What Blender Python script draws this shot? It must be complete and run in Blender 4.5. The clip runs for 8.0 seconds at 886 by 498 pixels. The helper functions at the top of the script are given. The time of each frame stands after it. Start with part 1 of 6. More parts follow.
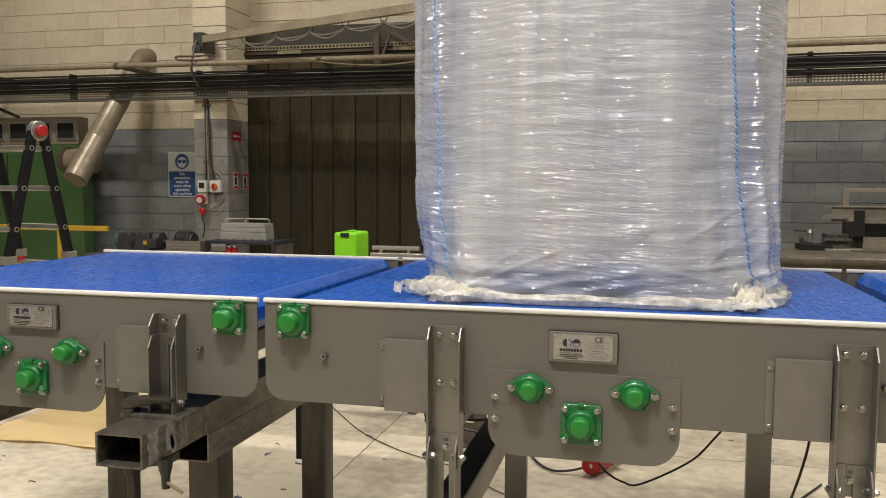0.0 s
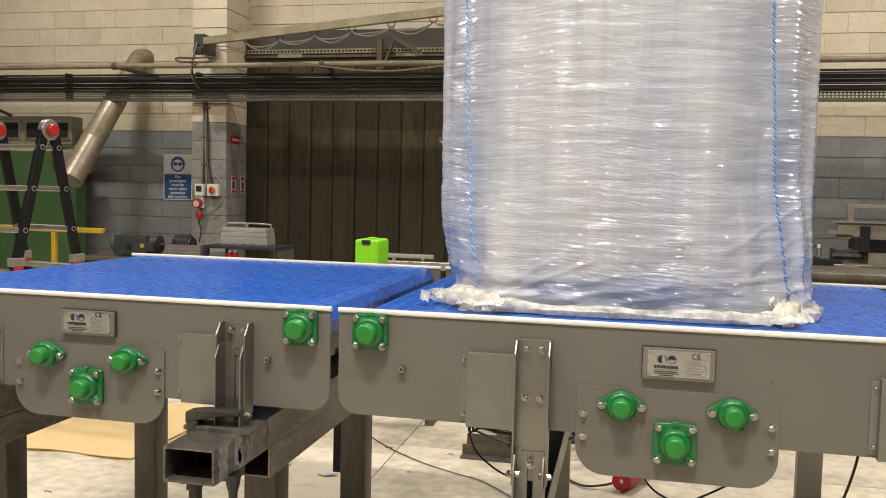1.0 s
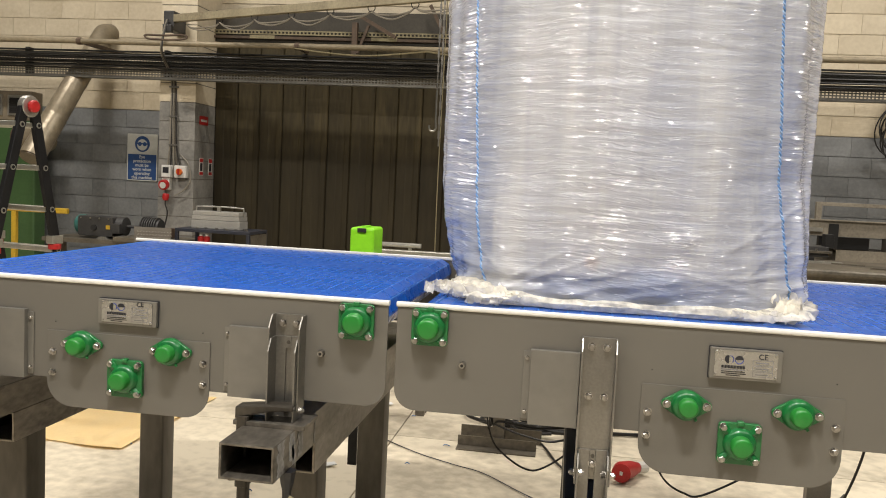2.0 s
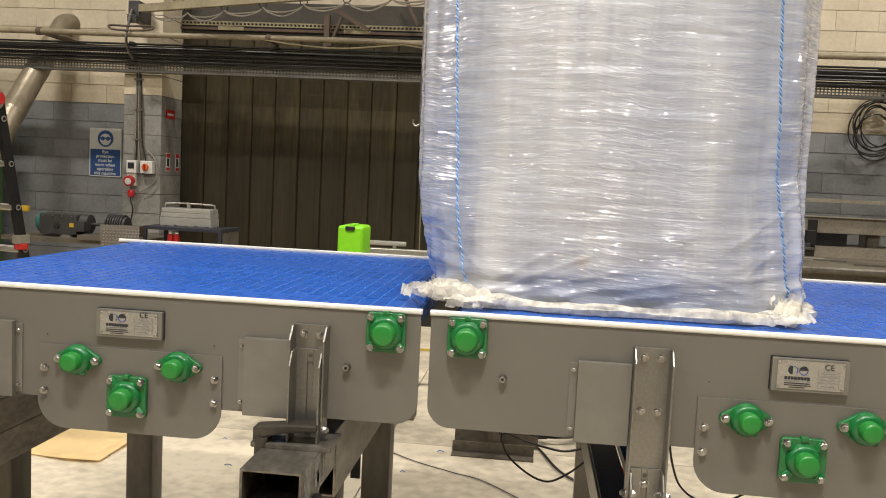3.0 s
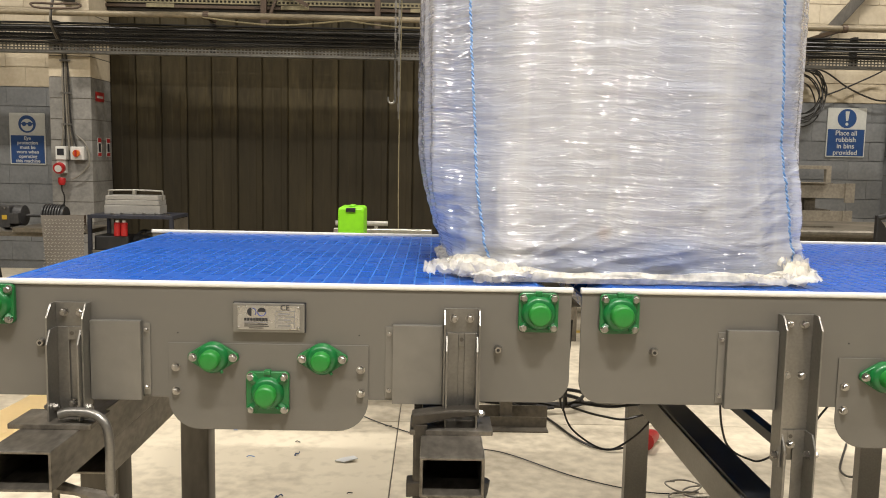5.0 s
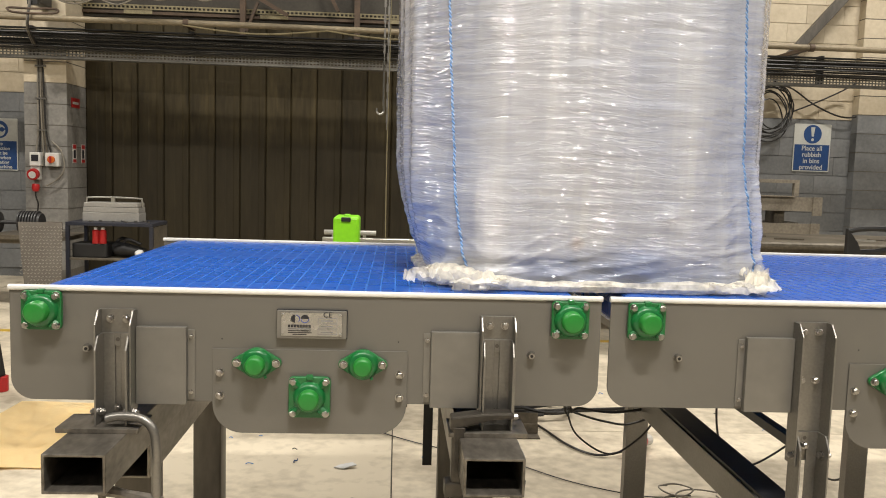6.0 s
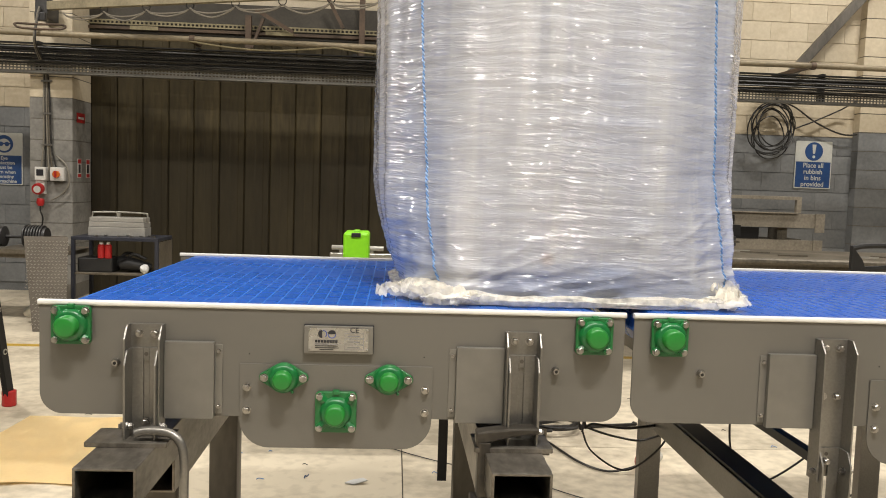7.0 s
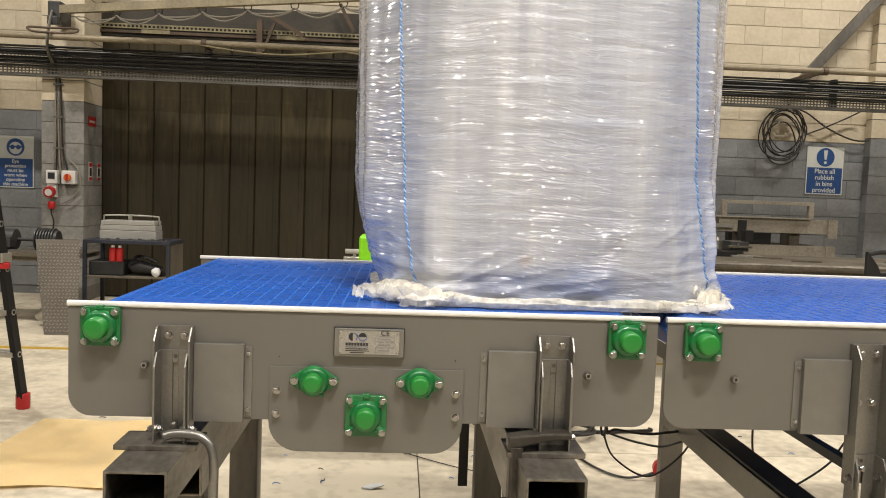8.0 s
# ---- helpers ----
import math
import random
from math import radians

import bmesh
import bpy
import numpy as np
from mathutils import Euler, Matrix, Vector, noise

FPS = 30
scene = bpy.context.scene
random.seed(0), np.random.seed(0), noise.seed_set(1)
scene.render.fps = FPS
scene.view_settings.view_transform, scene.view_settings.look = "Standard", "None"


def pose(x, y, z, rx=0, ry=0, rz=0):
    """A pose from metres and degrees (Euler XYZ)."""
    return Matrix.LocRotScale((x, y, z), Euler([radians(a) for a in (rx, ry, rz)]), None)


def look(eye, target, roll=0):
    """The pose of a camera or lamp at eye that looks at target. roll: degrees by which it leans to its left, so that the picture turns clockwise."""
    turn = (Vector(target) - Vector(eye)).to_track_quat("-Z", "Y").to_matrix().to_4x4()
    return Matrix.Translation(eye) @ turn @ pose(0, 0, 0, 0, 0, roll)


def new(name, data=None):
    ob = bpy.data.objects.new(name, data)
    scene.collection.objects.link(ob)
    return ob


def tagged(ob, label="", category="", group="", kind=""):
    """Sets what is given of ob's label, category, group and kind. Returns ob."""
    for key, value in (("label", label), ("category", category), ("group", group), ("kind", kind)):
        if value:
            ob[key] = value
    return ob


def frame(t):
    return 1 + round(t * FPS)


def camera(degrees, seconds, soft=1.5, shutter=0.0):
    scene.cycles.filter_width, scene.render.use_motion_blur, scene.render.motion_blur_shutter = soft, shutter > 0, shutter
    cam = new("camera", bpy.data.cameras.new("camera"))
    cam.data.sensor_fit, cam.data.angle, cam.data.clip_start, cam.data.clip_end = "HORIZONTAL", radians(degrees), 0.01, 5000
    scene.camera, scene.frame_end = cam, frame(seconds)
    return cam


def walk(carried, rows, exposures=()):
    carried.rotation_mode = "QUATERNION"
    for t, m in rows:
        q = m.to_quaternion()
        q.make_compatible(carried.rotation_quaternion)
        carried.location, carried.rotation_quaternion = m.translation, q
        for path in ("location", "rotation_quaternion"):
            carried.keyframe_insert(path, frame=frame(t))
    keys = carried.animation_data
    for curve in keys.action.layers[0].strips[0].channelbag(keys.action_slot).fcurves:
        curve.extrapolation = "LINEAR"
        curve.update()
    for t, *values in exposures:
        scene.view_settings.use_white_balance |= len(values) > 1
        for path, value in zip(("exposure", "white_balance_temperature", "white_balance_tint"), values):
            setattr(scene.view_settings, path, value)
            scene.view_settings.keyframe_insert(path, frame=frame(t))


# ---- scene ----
cam = camera(56.3, 8.0, soft=1.0)
PATH = [
    (0, (0.91, -1.822, 1.336), (0.435, 0.114, 1.183), 0.3),
    (0.5, (0.793, -1.773, 1.339), (0.33, 0.167, 1.193), 0.7),
    (1, (0.659, -1.811, 1.332), (0.233, 0.139, 1.199), 1.4),
    (1.5, (0.502, -1.872, 1.339), (0.149, 0.091, 1.187), 2.3),
    (3, (0.218, -1.694, 1.335), (0.008, 0.288, 1.168), 2.8),
    (3.5, (0.052, -1.745, 1.336), (-0.067, 0.241, 1.132), 2.6),
    (4, (-0.08, -1.76, 1.329), (-0.145, 0.225, 1.093), 2.2),
    (4.5, (-0.18, -1.7, 1.322), (-0.23, 0.285, 1.081), 1.0),
    (5, (-0.294, -1.713, 1.328), (-0.269, 0.275, 1.111), 1.1),
    (6.5, (-0.498, -1.798, 1.334), (-0.376, 0.19, 1.154), 1.8),
    (7, (-0.519, -1.797, 1.335), (-0.4, 0.193, 1.18), 1.9),
    (7.5, (-0.539, -1.793, 1.334), (-0.429, 0.199, 1.191), 2.0),
    (8, (-0.576, -1.778, 1.326), (-0.469, 0.214, 1.183), 2.1),
]
walk(cam, [(t, look(eye, target, roll)) for t, eye, target, roll in PATH],
     [(0, -0.06), (0.5, 0.18), (1.0, 0.24), (1.5, 0.25), (3.0, 0.26), (4.0, 0.38), (5.0, 0.38), (6.5, 0.25), (8, 0.26)])


# ---- light ----
world = bpy.data.worlds.new("hall_air")
world.use_nodes = True
world.node_tree.nodes["Background"].inputs[0].default_value = (1.0, 0.93, 0.84, 1)
world.node_tree.nodes["Background"].inputs[1].default_value = 0.008
scene.world = world
scene.view_settings.exposure = 0.0
LAMP_Z = 6.3
# roof lamps out of view; (4.9, -0.4) is added to light the bag's side
LAMPS = [(-5.2, 3.9, 225), (0.4, 3.9, 160), (5.2, 4.9, 192), (-5.2, -2.7, 120), (-2.6, -2.7, 105), (0.2, -2.7, 415), (3.3, -2.7, 105), (4.9, -0.4, 60),
         (-4.2, -7.0, 14), (-1.4, -7.0, 14), (1.4, -7.0, 14), (4.2, -7.0, 14)]


# ---- materials ----
ALBEDO = 0.80  # one scale for all painted and bare surfaces


def mk(name, c1, c2=None, rough=0.5, metal=0.0, s1=3.0, s2=40.0, bump=0.05, stretch=(1, 1, 1), rand=0.0,
       rvar=0.12, coat=0.0, dist=0.004, spec=0.42, contrast=(0.35, 0.65), island=False):
    m = bpy.data.materials.new(name)
    m.use_nodes = True
    nt = m.node_tree
    b = nt.nodes["Principled BSDF"]
    c2 = c2 or tuple(v * 0.82 for v in c1)
    c1, c2 = tuple(v * ALBEDO for v in c1), tuple(v * ALBEDO for v in c2)
    tc = nt.nodes.new("ShaderNodeTexCoord")
    mp = nt.nodes.new("ShaderNodeMapping")
    mp.inputs["Scale"].default_value = stretch
    nt.links.new(tc.outputs["Object"], mp.inputs["Vector"])
    vec = mp.outputs[0]
    if rand:
        oi = nt.nodes.new("ShaderNodeNewGeometry" if island else "ShaderNodeObjectInfo")
        rnd = oi.outputs["Random Per Island" if island else "Random"]
        sh = nt.nodes.new("ShaderNodeVectorMath")
        sh.operation = "MULTIPLY_ADD"
        sh.inputs[1].default_value = (37, 53, 71)
        nt.links.new(rnd, sh.inputs[0])
        nt.links.new(vec, sh.inputs[2])
        vec = sh.outputs[0]
    n1 = nt.nodes.new("ShaderNodeTexNoise")
    n1.inputs["Scale"].default_value, n1.inputs["Detail"].default_value = s1, 5
    n2 = nt.nodes.new("ShaderNodeTexNoise")
    n2.inputs["Scale"].default_value, n2.inputs["Detail"].default_value = s2, 4
    for n in (n1, n2):
        nt.links.new(vec, n.inputs["Vector"])
    ad = nt.nodes.new("ShaderNodeMath")
    ad.operation = "MULTIPLY_ADD"
    ad.inputs[1].default_value = 0.4
    nt.links.new(n2.outputs["Fac"], ad.inputs[0])
    mu = nt.nodes.new("ShaderNodeMath")
    mu.operation = "MULTIPLY"
    mu.inputs[1].default_value = 0.6
    nt.links.new(n1.outputs["Fac"], mu.inputs[0])
    nt.links.new(mu.outputs[0], ad.inputs[2])
    rp = nt.nodes.new("ShaderNodeMapRange")
    rp.inputs["From Min"].default_value, rp.inputs["From Max"].default_value = contrast
    nt.links.new(ad.outputs[0], rp.inputs["Value"])
    mx = nt.nodes.new("ShaderNodeMix")
    mx.data_type = "RGBA"
    mx.inputs["A"].default_value, mx.inputs["B"].default_value = (*c1, 1), (*c2, 1)
    nt.links.new(rp.outputs[0], mx.inputs["Factor"])
    col = mx.outputs["Result"]
    if rand:
        hs = nt.nodes.new("ShaderNodeHueSaturation")
        vr = nt.nodes.new("ShaderNodeMapRange")
        vr.inputs["To Min"].default_value, vr.inputs["To Max"].default_value = 1 - rand, 1 + rand
        nt.links.new(rnd, vr.inputs["Value"])
        nt.links.new(vr.outputs[0], hs.inputs["Value"])
        nt.links.new(col, hs.inputs["Color"])
        col = hs.outputs[0]
    nt.links.new(col, b.inputs["Base Color"])
    rr = nt.nodes.new("ShaderNodeMapRange")
    rr.inputs["To Min"].default_value, rr.inputs["To Max"].default_value = max(0.03, rough - rvar), min(1, rough + rvar)
    nt.links.new(n1.outputs["Fac"], rr.inputs["Value"])
    nt.links.new(rr.outputs[0], b.inputs["Roughness"])
    b.inputs["Metallic"].default_value = metal
    b.inputs["Coat Weight"].default_value = coat
    b.inputs["Specular IOR Level"].default_value = spec
    if bump:
        bp = nt.nodes.new("ShaderNodeBump")
        bp.inputs["Strength"].default_value, bp.inputs["Distance"].default_value = min(1, bump * 4), dist
        nt.links.new(ad.outputs[0], bp.inputs["Height"])
        nt.links.new(bp.outputs[0], b.inputs["Normal"])
    return m


M = {}
M["plate"] = mk("bead_blasted_steel", (0.190, 0.179, 0.157), (0.160, 0.150, 0.131), 0.46, 0.35, 1.6, 700, 0.02, dist=0.0006)
M["cover"] = mk("brushed_cover_steel", (0.25, 0.238, 0.212), (0.205, 0.195, 0.174), 0.4, 0.5, 2.2, 30, 0.008, dist=0.0004)
M["stainless"] = mk("stainless_steel", (0.50, 0.49, 0.46), (0.36, 0.35, 0.32), 0.3, 0.95, 5, 120, 0.03, dist=0.0005)
M["bracket"] = mk("bracket_steel", (0.29, 0.275, 0.25), (0.21, 0.20, 0.18), 0.36, 0.75, 4, 160, 0.03, dist=0.0006)
M["bolt"] = mk("zinc_bolt", (0.55, 0.53, 0.50), (0.38, 0.36, 0.34), 0.28, 1.0, 30, 200, 0.0)
M["green"] = mk("green_enamel", (0.008, 0.17, 0.038), (0.006, 0.115, 0.027), 0.32, 0, 12, 90, 0.05, dist=0.002, coat=0.2)
M["cap"] = mk("green_plastic_cap", (0.022, 0.24, 0.035), (0.018, 0.20, 0.03), 0.34, 0, 10, 200, 0.02, dist=0.001)
M["white_strip"] = mk("white_wear_strip", (0.83, 0.81, 0.77), (0.72, 0.70, 0.66), 0.4, 0, 4, 60, 0.02)
M["belt"] = mk("blue_belt_plastic", (0.006, 0.105, 0.50), (0.005, 0.08, 0.42), 0.28, 0, 2.5, 90, 0.02, rand=0.05, dist=0.001, island=True)
# lighter blue: the glint along the belt joints, put into their colour
M["belt_joint"] = mk("belt_joint_plastic", (0.05, 0.24, 0.72), (0.035, 0.18, 0.62), 0.35, 0, 4, 60, 0.02)
M["rubber"] = mk("black_rubber", (0.012, 0.012, 0.013), (0.022, 0.021, 0.02), 0.55, 0, 12, 90, 0.05)
M["dark"] = mk("dark_void_steel", (0.022, 0.020, 0.018), (0.018, 0.017, 0.016), 0.6, 0.3, 5, 50, 0.05)
M["raw"] = mk("mill_scale_steel", (0.29, 0.262, 0.222), (0.075, 0.066, 0.053), 0.34, 0.6, 8, 70, 0.08, dist=0.002, stretch=(1, 0.45, 1), contrast=(0.34, 0.66))
M["rawleg"] = mk("mill_scale_leg", (0.155, 0.14, 0.118), (0.08, 0.072, 0.06), 0.48, 0.55, 4, 40, 0.06, stretch=(1, 1, 0.3))
M["forged"] = mk("dark_forged_steel", (0.085, 0.074, 0.060), (0.040, 0.035, 0.028), 0.42, 0.5, 9, 60, 0.06)
M["mark"] = mk("weld_scuff", (0.40, 0.40, 0.40), (0.17, 0.165, 0.16), 0.5, 0.3, 28, 110, 0.1)
M["black_and_shade"] = mk("black_painted_channel", (0.012, 0.012, 0.014), (0.03, 0.03, 0.032), 0.4, 0.1, 6, 60, 0.03)
M["name"] = mk("etched_name_plate", (0.56, 0.55, 0.53), (0.44, 0.43, 0.41), 0.28, 0.85, 4, 200, 0.02, dist=0.0004)
M["ink"] = mk("dark_ink", (0.02, 0.02, 0.025), rough=0.5, bump=0)
M["ink_blue"] = mk("blue_ink", (0.03, 0.06, 0.30), rough=0.5, bump=0)
M["ink_grey"] = mk("grey_ink", (0.25, 0.25, 0.26), rough=0.5, bump=0)
M["concrete"] = mk("floor_concrete", (0.77, 0.68, 0.52), (0.48, 0.415, 0.31), 0.6, 0, 1.9, 17, 0.06, rand=0.03, dist=0.003, contrast=(0.43, 0.62))
M["joint"] = mk("floor_joint", (0.20, 0.18, 0.15), (0.13, 0.12, 0.1), 0.8, 0, 4, 40, 0.1)
M["mortar"] = mk("painted_mortar_cream", (0.66, 0.575, 0.43), (0.50, 0.43, 0.315), 0.75, 0, 6, 60, 0.1)
M["mortar_grey"] = mk("painted_mortar_grey", (0.20, 0.205, 0.205), (0.14, 0.143, 0.14), 0.75, 0, 6, 60, 0.1)
M["cream"] = mk("cream_painted_block", (0.73, 0.635, 0.47), (0.57, 0.48, 0.34), 0.6, 0, 2.2, 24, 0.12, rand=0.05, dist=0.01)
M["greyblock"] = mk("grey_painted_block", (0.225, 0.23, 0.23), (0.15, 0.154, 0.154), 0.55, 0, 3, 30, 0.1, rand=0.09, dist=0.006)
M["colgrey"] = mk("light_grey_painted_block", (0.31, 0.295, 0.265), (0.18, 0.172, 0.155), 0.6, 0, 5, 30, 0.1, rand=0.06, dist=0.006)
M["pipe"] = mk("dusty_painted_pipe", (0.35, 0.29, 0.19), (0.17, 0.14, 0.092), 0.55, 0.1, 3, 40, 0.05, stretch=(0.5, 1, 1))
M["tray"] = mk("galvanised_tray", (0.27, 0.26, 0.235), (0.15, 0.145, 0.13), 0.5, 0.5, 3, 40, 0.04)
M["cable"] = mk("black_cable", (0.014, 0.013, 0.012), (0.035, 0.032, 0.028), 0.42, 0, 5, 50, 0.03, spec=0.4)
M["cable_grey"] = mk("grey_cable", (0.29, 0.26, 0.205), (0.2, 0.18, 0.145), 0.5, 0, 5, 50, 0.03)
M["cream_beam"] = mk("cream_painted_beam", (0.42, 0.365, 0.24), (0.22, 0.185, 0.12), 0.55, 0, 3, 40, 0.04)
M["grey_beam"] = mk("grey_painted_beam", (0.062, 0.053, 0.038), (0.038, 0.032, 0.023), 0.55, 0.1, 3, 40, 0.04)
M["rail"] = mk("dusty_track_rail", (0.36, 0.31, 0.18), (0.20, 0.17, 0.10), 0.55, 0.3, 5, 50, 0.06)
M["brown_steel"] = mk("rust_brown_steel", (0.13, 0.085, 0.055), (0.07, 0.05, 0.035), 0.6, 0.2, 5, 50, 0.06)
M["machine"] = mk("machine_green_paint", (0.065, 0.13, 0.045), (0.045, 0.095, 0.033), 0.42, 0, 2, 30, 0.03)
M["machine_grey"] = mk("machine_hood_brown", (0.26, 0.215, 0.15), (0.17, 0.14, 0.10), 0.5, 0.1, 3, 40, 0.04)
M["yellow"] = mk("yellow_paint", (0.62, 0.40, 0.03), (0.45, 0.28, 0.03), 0.45, 0, 5, 50, 0.03)
M["duct"] = mk("galvanised_duct", (0.36, 0.30, 0.21), (0.21, 0.175, 0.12), 0.38, 0.3, 3, 18, 0.22, dist=0.016)
M["ladder"] = mk("black_ladder_grp", (0.006, 0.006, 0.007), (0.012, 0.012, 0.013), 0.5, 0, 8, 80, 0.02, spec=0.25)
M["alu"] = mk("aluminium", (0.66, 0.64, 0.58), (0.48, 0.46, 0.41), 0.35, 0.85, 6, 90, 0.03)
M["red"] = mk("red_plastic", (0.50, 0.02, 0.02), (0.36, 0.015, 0.015), 0.4, 0, 8, 70, 0.02)
M["white"] = mk("white_plastic", (0.76, 0.74, 0.69), (0.62, 0.60, 0.55), 0.4, 0, 6, 60, 0.02)
M["sign_blue"] = mk("sign_blue", (0.025, 0.075, 0.22), (0.02, 0.06, 0.18), 0.4, 0, 3, 40, 0.01)
M["sign_white"] = mk("sign_white", (0.62, 0.62, 0.57), (0.50, 0.50, 0.46), 0.4, 0, 3, 40, 0.01)
M["lime"] = mk("lime_plastic", (0.30, 0.82, 0.02), (0.24, 0.70, 0.02), 0.4, 0, 3, 40, 0.02)
M["card"] = mk("cardboard", (1.14, 0.94, 0.55), (1.08, 0.87, 0.49), 0.75, 0, 1.5, 60, 0.03)
M["cart"] = mk("blue_black_cart", (0.03, 0.035, 0.055), (0.05, 0.05, 0.06), 0.5, 0.3, 6, 60, 0.04)
M["toolbox"] = mk("silver_tool_box", (0.52, 0.50, 0.46), (0.40, 0.385, 0.35), 0.38, 0.3, 4, 60, 0.03)
M["chequer"] = mk("chequer_plate_steel", (0.23, 0.205, 0.17), (0.15, 0.13, 0.105), 0.45, 0.5, 3, 60, 0.04)
M["chequer_bar"] = mk("worn_chequer_bars", (0.46, 0.42, 0.36), (0.34, 0.31, 0.26), 0.35, 0.5, 3, 60, 0.02)
M["teal"] = mk("teal_motor_cover", (0.04, 0.16, 0.14), (0.03, 0.12, 0.11), 0.45, 0, 6, 60, 0.03)
M["motor"] = mk("dark_motor_casting", (0.045, 0.045, 0.045), (0.075, 0.072, 0.07), 0.45, 0.3, 6, 60, 0.05)
M["stacksteel"] = mk("stored_channel_steel", (0.22, 0.19, 0.145), (0.09, 0.078, 0.06), 0.5, 0.4, 3, 40, 0.05)
M["racksteel"] = mk("dusty_rack_channel", (0.42, 0.37, 0.29), (0.22, 0.19, 0.145), 0.5, 0.2, 3, 40, 0.05)
M["orange"] = mk("orange_rotary_knob", (0.75, 0.16, 0.02), rough=0.4, bump=0)
M["rope_light"] = mk("pale_blue_stitching", (0.36, 0.50, 0.74), (0.26, 0.42, 0.70), 0.6, 0, 60, 200, 0.1)
M["paper"] = mk("crumpled_paper", (0.8, 0.8, 0.78), rough=0.7, bump=0.1)
M["ceiling"] = mk("roof_sheet", (0.10, 0.095, 0.085), (0.07, 0.066, 0.06), 0.7, 0, 1, 20, 0.03)
M["hallwall"] = mk("plain_hall_wall", (0.18, 0.17, 0.145), (0.13, 0.12, 0.10), 0.7, 0, 1, 20, 0.05)
M["rope"] = mk("blue_stitching", (0.10, 0.24, 0.56), (0.20, 0.38, 0.68), 0.6, 0, 60, 200, 0.1)


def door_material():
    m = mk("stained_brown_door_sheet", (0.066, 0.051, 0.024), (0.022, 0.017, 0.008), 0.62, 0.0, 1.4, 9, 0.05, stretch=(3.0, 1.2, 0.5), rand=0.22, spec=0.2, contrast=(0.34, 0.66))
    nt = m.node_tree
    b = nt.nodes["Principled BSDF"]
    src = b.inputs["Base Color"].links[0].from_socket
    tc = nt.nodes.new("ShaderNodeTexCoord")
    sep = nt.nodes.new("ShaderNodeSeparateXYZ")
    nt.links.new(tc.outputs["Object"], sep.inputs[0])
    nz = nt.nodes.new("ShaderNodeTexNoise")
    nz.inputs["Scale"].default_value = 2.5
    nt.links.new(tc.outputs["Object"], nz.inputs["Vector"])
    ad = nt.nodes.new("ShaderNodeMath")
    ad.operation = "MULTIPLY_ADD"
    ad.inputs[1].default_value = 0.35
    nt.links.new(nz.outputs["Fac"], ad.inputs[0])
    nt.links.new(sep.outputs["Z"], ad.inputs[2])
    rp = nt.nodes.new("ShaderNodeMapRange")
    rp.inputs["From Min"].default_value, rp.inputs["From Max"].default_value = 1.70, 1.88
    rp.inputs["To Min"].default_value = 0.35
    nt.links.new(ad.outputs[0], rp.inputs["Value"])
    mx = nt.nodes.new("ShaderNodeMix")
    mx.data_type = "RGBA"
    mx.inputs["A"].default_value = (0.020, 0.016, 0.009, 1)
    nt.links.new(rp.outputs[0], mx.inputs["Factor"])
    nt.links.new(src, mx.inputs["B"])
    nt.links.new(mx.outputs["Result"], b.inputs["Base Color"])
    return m


